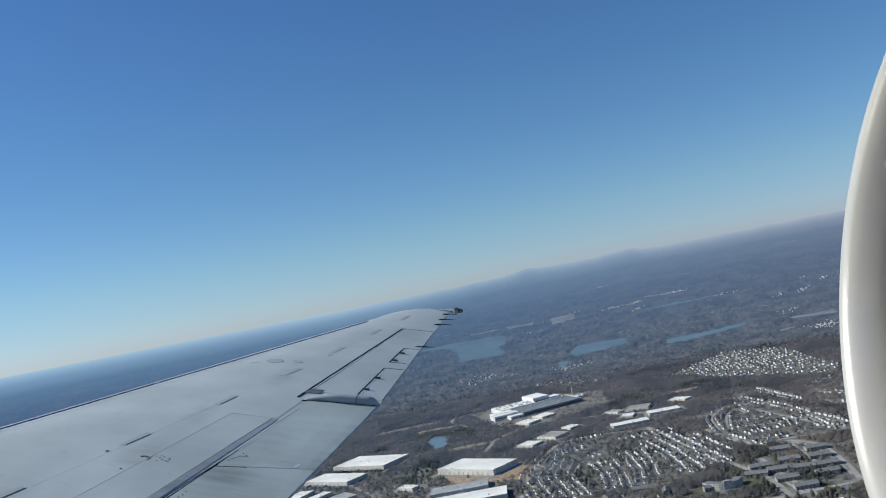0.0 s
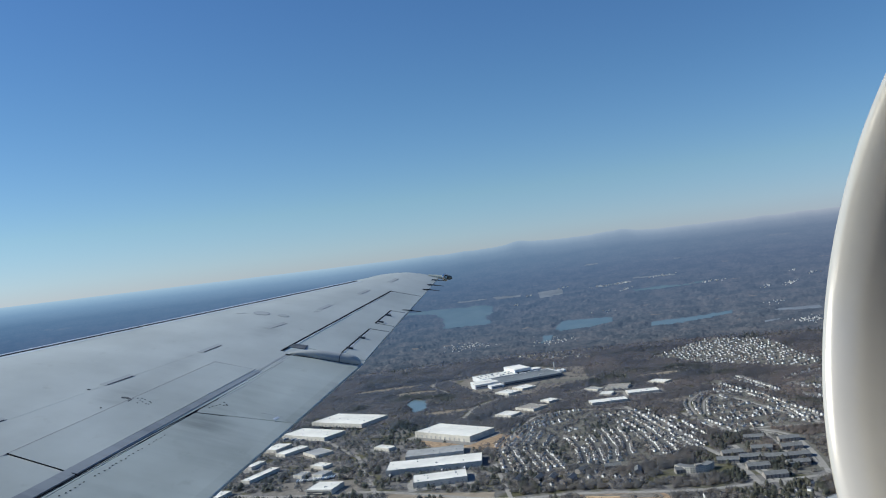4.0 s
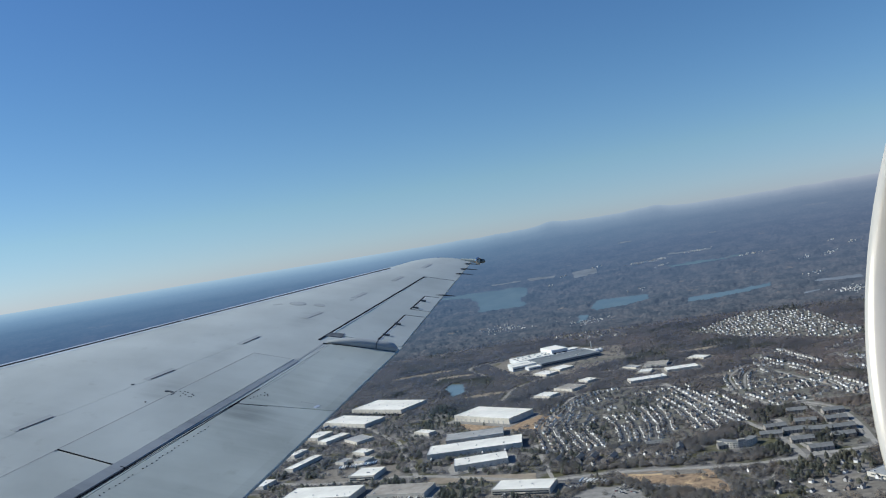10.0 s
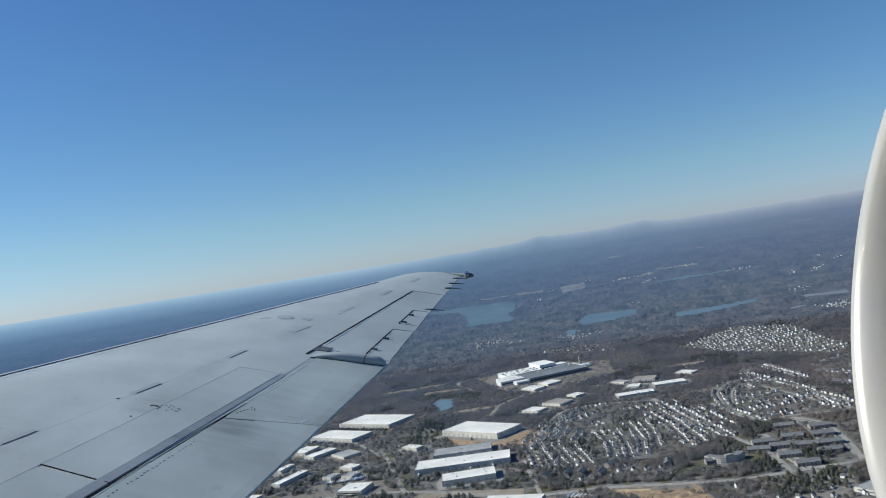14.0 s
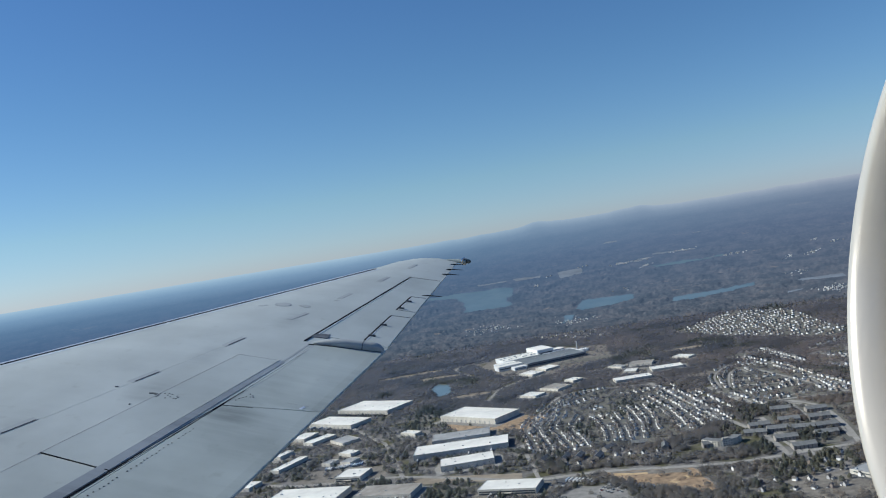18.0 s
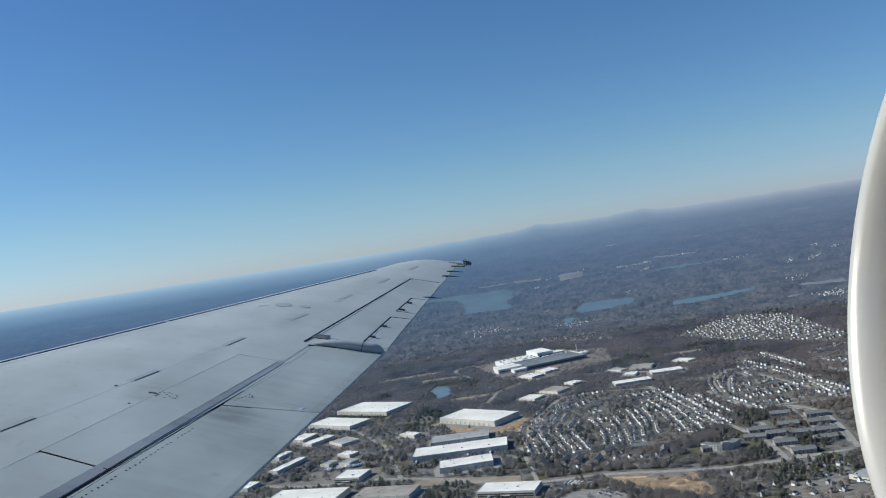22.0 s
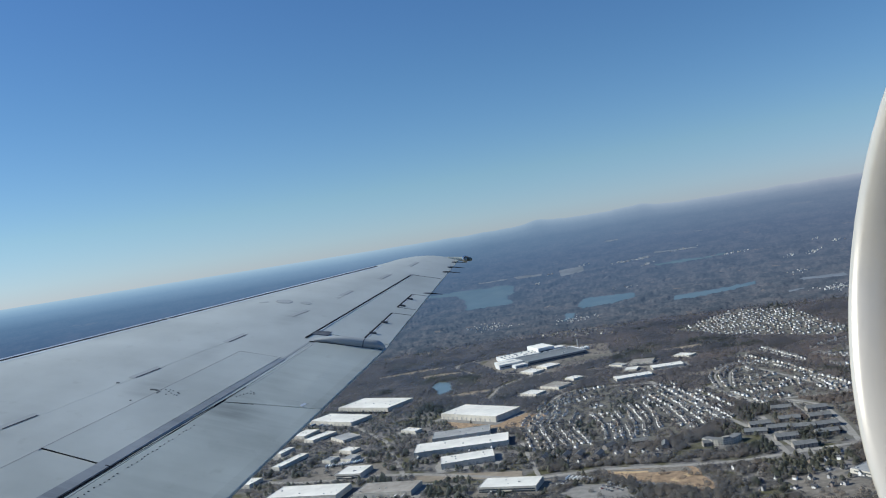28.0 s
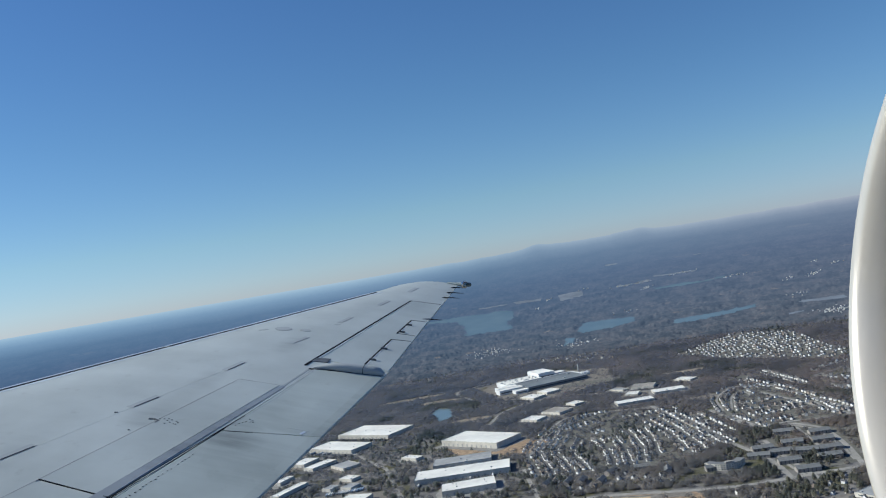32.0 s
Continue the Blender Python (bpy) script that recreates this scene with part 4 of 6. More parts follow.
def build_road(points, width, index, mat=M_ROAD):
    pts = []
    for i in range(len(points) - 1):
        p0, p1, p2, p3 = (Vector(points[max(0, min(len(points) - 1, j))]) for j in (i - 1, i, i + 1, i + 2))
        for k in range(8):
            u = k / 8
            pts.append(0.5 * ((2 * p1) + (p2 - p0) * u + (2 * p0 - 5 * p1 + 4 * p2 - p3) * u * u + (3 * p1 - p0 - 3 * p2 + p3) * u ** 3))
    pts.append(Vector(points[-1]))
    verts, faces = [], []
    for i, p in enumerate(pts):
        d = (pts[min(i + 1, len(pts) - 1)] - pts[max(i - 1, 0)]).normalized()
        s = Vector((-d.y, d.x)) * width / 2
        verts += [(*(p - s), 0.45 + 0.005 * index), (*(p + s), 0.45 + 0.005 * index), (*(p + s), 0.0), (*(p - s), 0.0)]
        if i:
            for j in range(4):
                faces.append((4 * i - 4 + j, 4 * i - 4 + (j + 1) % 4, 4 * i + (j + 1) % 4, 4 * i + j))
    tagged(new("road_%d" % (index + 1), mesh_of("road", verts, faces, mat)), "pale worn concrete road" if mat is M_ROAD else "dark narrow residential street", "road", kind="structure")
    return pts


ROAD_PTS = [(build_road(p, w, i), w) for i, (p, w) in enumerate(ROADS)]


def far_patch(name, spots, mat, label, category, lift, ragged):
    """A lake or a field on the far rising land, outlined by azimuth and drop."""
    verts = []
    n = 12
    for i, p in enumerate(spots):
        q = spots[(i + 1) % len(spots)]
        for k in range(n):
            az, dr = p[0] + (q[0] - p[0]) * k / n, p[1] + (q[1] - p[1]) * k / n
            az += 2.5 * ragged * noise.fractal((az * 2.2, dr * 5, len(spots)), 0.8, 2.0, 4)
            dr += ragged * noise.fractal((az * 2.2, dr * 5, len(spots) + 5), 0.8, 2.0, 4)
            x, y, z = far_place(az, dr)
            verts.append((x, y, z + lift))
    me = mesh_of(name, verts, [tuple(range(len(verts)))], mat)
    bm = bmesh.new()
    bm.from_mesh(me)
    bmesh.ops.triangulate(bm, faces=bm.faces)
    bmesh.ops.recalc_face_normals(bm, faces=bm.faces)
    bm.to_mesh(me)
    bm.free()
    tagged(new(name, me), label, category, kind="structure")


for i, (spots, label) in enumerate(LAKES):
    far_patch("water_%d" % (i + 2), spots, M_WATER, label, "lake", 0.9, 0.085)
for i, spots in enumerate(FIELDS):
    far_patch("ground_patch_%d" % (60 + i), spots, M_HAZED_STUBBLE, "hazy pale clearing in far woods", "clearing", 0.7, 0.03)

# ---- industrial buildings ----
M_ROOF = grained("white_roof_sheet", (0.78, 0.745, 0.66), (0.88, 0.845, 0.755), 0.08, 0.6)
M_ROOF_SLATE = grained("slate_grey_roof", (0.15, 0.166, 0.176), (0.21, 0.224, 0.232), 0.05, 0.8)
M_WALL_SLATE = grained("grey_cladding", (0.20, 0.212, 0.222), (0.27, 0.28, 0.286), 0.1, 0.7)
M_ROOF_TAN = grained("weathered_roof", (0.26, 0.235, 0.2), (0.40, 0.365, 0.32), 0.08, 0.85)
M_ROOF_GREY = grained("grey_roof", (0.30, 0.30, 0.29), (0.42, 0.415, 0.4), 0.08, 0.8)
M_WALL = grained("tilt_up_wall", (0.50, 0.465, 0.40), (0.66, 0.615, 0.53), 0.1, 0.8)
M_WALL_WHITE = grained("white_cladding", (0.66, 0.66, 0.65), (0.78, 0.78, 0.76), 0.1, 0.6)
M_DOCK = grained("dock_shutter", (0.34, 0.33, 0.31), (0.46, 0.44, 0.41), 0.4, 0.7)
M_GLASS = grained("dark_glazing", (0.03, 0.04, 0.05), (0.06, 0.075, 0.09), 0.3, 0.12)
M_UNIT = grained("roof_unit_metal", (0.35, 0.35, 0.35), (0.55, 0.55, 0.54), 0.6, 0.5)


def box(bm, x0, y0, z0, x1, y1, z1):
    v = [bm.verts.new(p) for p in ((x0, y0, z0), (x1, y0, z0), (x1, y1, z0), (x0, y1, z0), (x0, y0, z1), (x1, y0, z1), (x1, y1, z1), (x0, y1, z1))]
    for q in ((0, 3, 2, 1), (4, 5, 6, 7), (0, 1, 5, 4), (1, 2, 6, 5), (2, 3, 7, 6), (3, 0, 4, 7)):
        bm.faces.new([v[i] for i in q])
    return bm


def warehouse(x, y, length, depth, turn, high, roof, label, seed, wall=None):
    r = random.Random(seed)
    hall = tagged(new("warehouse"), label, "warehouse", "industrial park")
    hall.matrix_world = pose(x, y, 0, 0, 0, turn)
    l, d = length / 2, depth / 2
    part("wall_shell", box(bmesh.new(), -l, -d, -0.5, l, d, high - 0.3), wall or M_WALL, hall)
    part("roof", box(bmesh.new(), -l + 0.4, -d + 0.4, high - 0.35, l - 0.4, d - 0.4, high + 0.05), roof, hall)
    for x0, y0, x1, y1 in ((-l, -d, l, -d + 0.4), (-l, d - 0.4, l, d), (-l, -d + 0.4, -l + 0.4, d - 0.4), (l - 0.4, -d + 0.4, l, d - 0.4)):
        part("parapet", box(bmesh.new(), x0, y0, high - 0.3, x1, y1, high + 0.7), wall or M_WALL, hall)
    for k in range(max(2, int(length / 14))):
        px = -l + 6 + k * 14
        if px + 4 < l:
            part("dock_door", box(bmesh.new(), px, -d - 0.25, 0.6, px + 4.2, -d + 0.1, high * 0.55), M_DOCK, hall)
    if seed in (6, 9):
        # offices along the front: a dark glazed band under a white fascia, and a porch
        part("front_glazing", box(bmesh.new(), -l + 2, -d - 0.3, 1.0, l - 2, -d - 0.05, 3.2), M_GLASS, hall)
        part("front_glazing", box(bmesh.new(), -l + 2, -d - 0.3, 4.6, l - 2, -d - 0.05, 6.4), M_GLASS, hall)
        part("porch", box(bmesh.new(), -9, -d - 5, 3.4, 9, -d - 0.1, 4.2), M_ROOF_TAN, hall)
    part("window_band", box(bmesh.new(), -l - 0.15, -d * 0.7, high * 0.55, -l + 0.1, d * 0.7, high * 0.75), M_GLASS, hall)
    for k in range(r.randint(3, 4 + int(length * depth / 1500))):
        ux, uy, s = r.uniform(-l + 5, l - 5), r.uniform(-d + 4, d - 4), r.uniform(0.8, 1.7)
        part("roof_unit", box(bmesh.new(), ux - s, uy - s * 0.7, high, ux + s, uy + s * 0.7, high + s), M_UNIT, hall)
    return hall


HALLS = [
    (-227, 2107, 174, 100, -38, 10, 0), (-305, 1989, 150, 70, -40, 9, 0), (31, 1809, 165, 82, -45, 12, 0), (-15, 1650, 117, 55, -4, 9, 2),
    (-17, 1560, 181, 64, -5, 10, 0), (-10, 1455, 96, 50, 0, 10, 0), (52, 1271, 95, 46, -22, 9, 0), (-288, 1399, 136, 60, -20, 10, 0),
    (-148, 1352, 104, 52, -20, 8, 1), (-219, 1491, 52, 50, -22, 9, 0), (-367, 1650, 22, 92, -30, 7, 0), (-397, 1744, 20, 46, -30, 7, 0),
    (-376, 1890, 42, 56, -30, 7, 0), (-332, 1836, 32, 70, -42, 7, 0), (-121, 1756, 46, 22, -45, 6, 0), (-247, 1669, 38, 26, -42, 6, 0),
    (-279, 1614, 23, 27, -35, 6, 2), (-238, 1601, 27, 30, -35, 6, 2), (-269, 1790, 58, 44, -55, 6, 2), (-424, 1535, 33, 40, -26, 7, 0),
    (198, 2237, 56, 44, -55, 8, 0), (249, 2284, 50, 48, -62, 8, 0), (284, 2053, 36, 32, -60, 7, 0), (167, 1949, 48, 40, -45, 7, 0),
    (229, 1993, 60, 50, -50, 8, 1), (411, 1956, 88, 38, 0, 8, 0), (512, 2020, 77, 40, -4, 8, 0), (430, 2050, 32, 36, -25, 7, 0),
    (477, 2125, 59, 46, -24, 8, 1), (415, 2135, 45, 24, -52, 6, 2), (589, 2128, 50, 32, -52, 6, 0), (538, 1095, 60, 40, 25, 9, 2)]
for i, (x, y, l, d, turn, *_) in enumerate(HALLS[:31]):
    m = pose(x, y, 0, 0, 0, turn)
    ring = [m @ Vector((sx * (l / 2 + (16 if sx > 0 else 9)), sy * (d / 2 + (19 if sy < 0 else 8)), 0)) for sx, sy in ((-1, -1), (1, -1), (1, 1), (-1, 1))]
    sheet("pavement_%d" % (40 + i), [(p.x, p.y) for p in ring], (M_YARD, M_ASPHALT, M_LOT)[i % 3], 0.40 + 0.004 * i, "worn apron of a warehouse", "pavement", wobble=5.0)
ROOFS = ((M_ROOF, "long warehouse with a white sheet roof"), (M_ROOF_TAN, "flat hall with a weathered tan roof"), (M_ROOF_GREY, "flat hall with a grey roof"))
for i, (x, y, l, d, turn, h, kind) in enumerate(HALLS):
    size = "large " if l * d > 5000 else "small " if l * d < 1600 else ""
    ca, sa = math.cos(radians(turn)), math.sin(radians(turn))
    apron = [(x + ca * u - sa * v, y + sa * u + ca * v) for u, v in ((-l / 2 - 7, -d / 2 - 17), (l / 2 + 7, -d / 2 - 17), (l / 2 + 7, d / 2 + 7), (-l / 2 - 7, d / 2 + 7))]
    sheet("pavement_%d" % (40 + i), apron, (M_ROAD, M_ASPHALT, M_YARD)[i % 3], 0.40 + 0.003 * i, "worn paved apron round a warehouse", "pavement", wobble=5.0)
    warehouse(x, y, l, d, turn, h if i < 20 else h * 0.7, ROOFS[kind][0], size + ROOFS[kind][1] + " among trees", i)


def build_factory():
    f = tagged(new("factory"), "stepped white factory with grey-roofed hall and tall white block", "factory")
    f.matrix_world = pose(240, 2440, 0, 0, 0, 16)
    for name, b, wall, roof in (("back_hall", (-90, 39, 0, 28, 122, 12), M_WALL_WHITE, M_ROOF), ("tall_hall", (30, 66, 0, 84, 158, 20), M_WALL_WHITE, M_ROOF),
                                ("main_hall", (-62, -72, 0, 126, 37, 11), M_WALL_SLATE, M_ROOF_SLATE), ("front_wing", (-140, -42, 0, -64, -6, 12), M_WALL_WHITE, M_ROOF),
                                ("side_wing", (-128, 2, 0, -66, 35, 11), M_WALL_WHITE, M_ROOF), ("annex", (-104, -78, 0, -66, -48, 8), M_WALL_WHITE, M_ROOF),
                                ("link_hall", (86, 84, 0, 128, 124, 9), M_WALL_WHITE, M_ROOF)):
        hall = part(name, box(bmesh.new(), *b), wall, f)
        part("roof", box(bmesh.new(), b[0] + 0.8, b[1] + 0.8, b[5], b[3] - 0.8, b[4] - 0.8, b[5] + 0.4), roof, hall)
        part("window_band", box(bmesh.new(), b[0] + 4, b[1] - 0.3, b[5] * 0.35, b[3] - 4, b[1] + 0.1, b[5] * 0.6), M_GLASS, hall)
        for x0, y0, x1, y1 in ((b[0], b[1], b[3], b[1] + 0.7), (b[0], b[4] - 0.7, b[3], b[4]), (b[0], b[1] + 0.7, b[0] + 0.7, b[4] - 0.7), (b[3] - 0.7, b[1] + 0.7, b[3], b[4] - 0.7)):
            part("parapet", box(bmesh.new(), x0, y0, b[5] + 0.01, x1, y1, b[5] + 1.0), wall, hall)
    # a white canopy along the rear and the end of the grey hall
    part("canopy", box(bmesh.new(), 34, 37.2, 9, 126, 43, 12.5), M_WALL_WHITE, f)
    part("canopy", box(bmesh.new(), 126.2, -40, 8, 131, 43, 12.5), M_WALL_WHITE, f)
    r = random.Random(3)
    for k in range(16):
        x, y, w = -84 + 15 * (k % 8) + r.uniform(-4, 4), 58 + 36 * (k // 8) + r.uniform(-10, 10), r.uniform(1.6, 3.4)
        part("roof_unit", box(bmesh.new(), x - w, y - w, 12.41, x + w, y + w, 12.4 + w), M_UNIT, f)
    for k in range(9):
        x, y, w = r.uniform(-50, 116), r.uniform(-60, 26), r.uniform(1.2, 2.4)
        part("roof_unit", box(bmesh.new(), x - w, y - w, 11.41, x + w, y + w, 11.4 + w), M_UNIT, f)
    bm = bmesh.new()
    bmesh.ops.create_cone(bm, cap_ends=True, segments=12, radius1=2.0, radius2=1.5, depth=30, matrix=pose(150, 36, 15))
    part("chimney", bm, M_UNIT, f)
    for k in range(4):
        bm = bmesh.new()
        bmesh.ops.create_cone(bm, cap_ends=True, segments=14, radius1=5, radius2=5, depth=9, matrix=pose(150 + 13 * (k % 2), 8 - 13 * (k // 2), 4.5))
        part("tank", bm, M_WALL_WHITE, f)


build_factory()

# ---- houses ----
HOUSE_WALLS = [(0.86, 0.84, 0.81), (0.58, 0.56, 0.53), (0.86, 0.84, 0.80), (0.88, 0.86, 0.84), (0.46, 0.45, 0.44), (0.76, 0.73, 0.67), (0.88, 0.86, 0.83), (0.34, 0.28, 0.24)]
HOUSE_ROOFS = [(0.10, 0.098, 0.10), (0.13, 0.115, 0.105), (0.075, 0.076, 0.082), (0.155, 0.138, 0.122), (0.12, 0.12, 0.126), (0.18, 0.17, 0.162)]
M_HOUSE, M_TILE = picked("house_siding", HOUSE_WALLS, 0.7), picked("house_shingles", HOUSE_ROOFS, 0.9)
M_HOUSE_FAR, M_TILE_FAR = picked("far_siding", HOUSE_WALLS, 0.7, True), picked("far_shingles", HOUSE_ROOFS, 0.9, True)


def house_shape(l, d, eaves, ridge):
    """Walls with gables, and a roof of two thick slopes with overhangs."""
    l, d = l / 2, d / 2
    wv = [(-l, -d, -0.3), (l, -d, -0.3), (l, d, -0.3), (-l, d, -0.3), (-l, -d, eaves), (l, -d, eaves), (l, d, eaves), (-l, d, eaves), (-l, 0, ridge), (l, 0, ridge)]
    wf = [(0, 1, 5, 4), (2, 3, 7, 6), (1, 2, 6, 9, 5), (3, 0, 4, 8, 7), (0, 3, 2, 1)]
    o, t = 0.5, 0.3
    k = (ridge - eaves) / d
    L, D = l + o, d + o
    e = eaves - k * o + 0.1
    rv = [(-L, -D, e), (L, -D, e), (L, 0, ridge + 0.1), (-L, 0, ridge + 0.1), (-L, D, e), (L, D, e)]
    rv += [(x, y, z + t) for x, y, z in rv]
    rf = [(6, 7, 8, 9), (9, 8, 11, 10), (0, 3, 2, 1), (3, 4, 5, 2), (0, 1, 7, 6), (4, 10, 11, 5), (0, 6, 9, 3), (3, 9, 10, 4), (1, 2, 8, 7), (2, 5, 11, 8)]
    return (wv, wf), (rv, rf)


def build_house(l, d, eaves, ridge, label):
    h = tagged(new("house"), label, "house", "houses of the estates")
    (wv, wf), (rv, rf) = house_shape(l, d, eaves, ridge)
    part("wall_shell", mesh_of("walls", wv, wf, M_HOUSE), None, h)
    part("roof", mesh_of("roof", rv, rf, M_TILE), None, h)
    (gv, gf), (hv, hf) = house_shape(d * 0.55, 5.4, 2.5, 4.1)
    turnm = pose(l * 0.22, -d / 2 - 1.8, 0, 0, 0, 90)
    part("garage", mesh_of("garage", [turnm @ Vector(v) for v in gv], gf, M_HOUSE), None, h)
    part("garage_roof", mesh_of("garage_roof", [turnm @ Vector(v) for v in hv], hf, M_TILE), None, h)
    part("garage_door", box(bmesh.new(), l * 0.22 - 1.9, -d / 2 - 1.8 - d * 0.28 - 0.1, 0, l * 0.22 + 1.9, -d / 2 - 1.7 - d * 0.28, 2.1), M_WALL_WHITE, h)
    part("chimney", box(bmesh.new(), -l * 0.3, 0.6, eaves, -l * 0.3 + 1.0, 1.5, ridge + 1.1), M_ROOF_TAN, h)
    return h


def inside(px, py, poly):
    hit = np.zeros(len(px), bool)
    for (x0, y0), (x1, y1) in zip(poly, poly[1:] + poly[:1]):
        cross = (y0 > py) != (y1 > py)
        hit ^= cross & (px < (x1 - x0) * (py - y0) / (y1 - y0 + 1e-9) + x0)
    return hit


ESTATES = [  # outline, direction of the streets, gap between houses, gap between rows
    ([(112, 1583), (208, 1858), (313, 1925), (412, 1840), (440, 1500), (332, 1385), (273, 1385), (125, 1467)], 62, 11, 20.5),
    ([(528, 1745), (641, 1890), (735, 1925), (739, 1568), (701, 1514), (550, 1549)], -8, 13, 28),
    ([(697, 2562), (958, 2811), (1096, 2673), (1035, 2149), (964, 2066), (772, 2343)], 25, 14.5, 33),
    ([(828, 1928), (957, 1982), (853, 1690), (798, 1783)], 10, 17, 31),
    ([(349, 1200), (545, 1195), (492, 1022), (339, 1069)], -12, 21, 36),
    ([(100, 1488), (300, 1364), (393, 1270), (161, 1329)], -20, 24, 28),
    ([(455, 1860), (500, 1870), (490, 1500), (455, 1500)], 88, 11, 17),
    ([(650, 1330), (790, 1500), (860, 1430), (700, 1250)], 40, 24, 40),
    ([(760, 1600), (820, 1750), (1000, 1800), (960, 1600)], 20, 24, 42),
    ([(288, 2970), (512, 2930), (545, 2690), (363, 2790)], 60, 26, 44)]
# streets of the nearer estates, with houses along both sides
WEST_STREETS = [
    [(183, 1813), (139, 1712), (114, 1636), (116, 1533), (117, 1458)],
    [(195, 1767), (159, 1681), (136, 1611), (140, 1518), (143, 1446)],
    [(204, 1720), (170, 1612), (174, 1526), (177, 1446)],
    [(236, 1681), (199, 1579), (201, 1501), (206, 1431)],
    [(190, 1777), (223, 1826), (264, 1880), (309, 1906), (338, 1904)],
    [(225, 1781), (265, 1812), (306, 1793)],
    [(266, 1715), (293, 1729)],
]
MID_STREETS = [
    [(260, 1652), (264, 1588), (259, 1515), (250, 1445)],
    [(292, 1640), (293, 1568), (285, 1489), (278, 1435)],
    [(327, 1685), (326, 1594), (315, 1505), (299, 1429)],
    [(359, 1678), (355, 1594), (345, 1517), (334, 1457)],
    [(353, 1807), (405, 1811), (475, 1813)],
    [(387, 1741), (395, 1618), (392, 1532), (386, 1432)],
    [(410, 1760), (417, 1634), (416, 1539), (413, 1448)],
    [(435, 1792), (439, 1669), (443, 1555), (449, 1468)],
    [(452, 1778), (459, 1659), (462, 1557), (469, 1463)],
    [(485, 1724), (491, 1633), (497, 1540)],
]
EAST_STREETS = [
    [(542, 1714), (568, 1833), (619, 1913), (655, 1929), (691, 1891)],
    [(556, 1703), (602, 1832), (638, 1877), (642, 1825)],
    [(594, 1765), (619, 1742), (654, 1761), (685, 1753)],
    [(585, 1710), (617, 1690), (641, 1682), (680, 1680), (710, 1667), (703, 1590), (713, 1534)],
    [(573, 1638), (607, 1640), (653, 1645), (684, 1637)],
    [(568, 1589), (600, 1563), (636, 1569), (669, 1588)],
    [(533, 1653), (545, 1579), (552, 1520)],
]
EDGE_STREETS = [
    [(694, 1998), (710, 1898), (725, 1816), (728, 1685), (736, 1618), (738, 1535)],
    [(762, 2063), (772, 1924), (774, 1840)],
    [(859, 1972), (918, 2008), (967, 2038)],
    [(841, 1894), (859, 1856), (868, 1810)],
    [(811, 1770), (819, 1722)],
]
LANES_STREETS = [
    [(508, 1427), (499, 1356), (492, 1278), (491, 1217)],
    [(598, 1495), (583, 1397), (564, 1306)],
    [(584, 1527), (612, 1484), (613, 1420), (603, 1339), (584, 1256)],
]
spots = []
rng = random.Random(11)
index = len(ROADS)
for streets, gap, back in ((WEST_STREETS, 14.0, 9.0), (MID_STREETS, 14.5, 9.5), (EAST_STREETS, 15.0, 11.0), (EDGE_STREETS, 14.0, 10.5), (LANES_STREETS, 0, 0)):
    for street in streets:
        pts = build_road(street, 5.0, index, M_STREET if streets in (WEST_STREETS, MID_STREETS) else M_ROAD)
        ROAD_PTS.append((pts, 5.0))
        index += 1
        run = 0.0
        for p, q in zip(pts[:-1], pts[1:]):
            d = q - p
            while gap and run < d.length:
                c = p + d.normalized() * run
                for side in (-1, 1):
                    if rng.random() < 0.86:
                        n = Vector((-d.y, d.x)).normalized() * side * (0.9 * back + rng.uniform(-1.2, 1.2))
                        spots.append((c.x + n.x, c.y + n.y, math.degrees(math.atan2(d.y, d.x)) + (0 if side > 0 else 180) + 30 + rng.uniform(-12, 12) + (90 if rng.random() < 0.3 else 0)))
                run += gap * rng.uniform(0.85, 1.2)
            run -= d.length
# one house a plot where streets bend close to one another
plots, kept = set(), []
for s in spots:
    key = (round(s[0] / 9), round(s[1] / 9))
    if key not in plots:
        plots.add(key)
        kept.append(s)
spots = kept
for poly, turn, gap, rowgap in [e for i, e in enumerate(ESTATES) if i not in (0, 1, 3, 6)]:
    cx, cy = sum(p[0] for p in poly) / len(poly), sum(p[1] for p in poly) / len(poly)
    a = radians(turn)
    u, v = (math.cos(a), math.sin(a)), (-math.sin(a), math.cos(a))
    for j in range(-40, 41):
        for i in range(-50, 51):
            if rng.random() < 0.22:
                continue
            bow = 20 * math.sin(i * 0.10 + j * 0.13 + cx)
            s, q = (i + 0.37 * (j % 3)) * gap + rng.uniform(-3, 3), j * rowgap + bow + rng.uniform(-4, 4)
            x, y = cx + u[0] * s + v[0] * q, cy + u[1] * s + v[1] * q
            if inside(np.array([x]), np.array([y]), poly)[0]:
                spots.append((x, y, 35 + (180 if j % 2 else 0) + rng.uniform(-16, 16) + (90 if rng.random() < 0.35 else 0)))


def clear_of_roads(x, y, extra):
    for pts, w in ROAD_PTS:
        for p in pts:
            if (p.x - x) ** 2 + (p.y - y) ** 2 < (w / 2 + extra) ** 2:
                return False
    return True


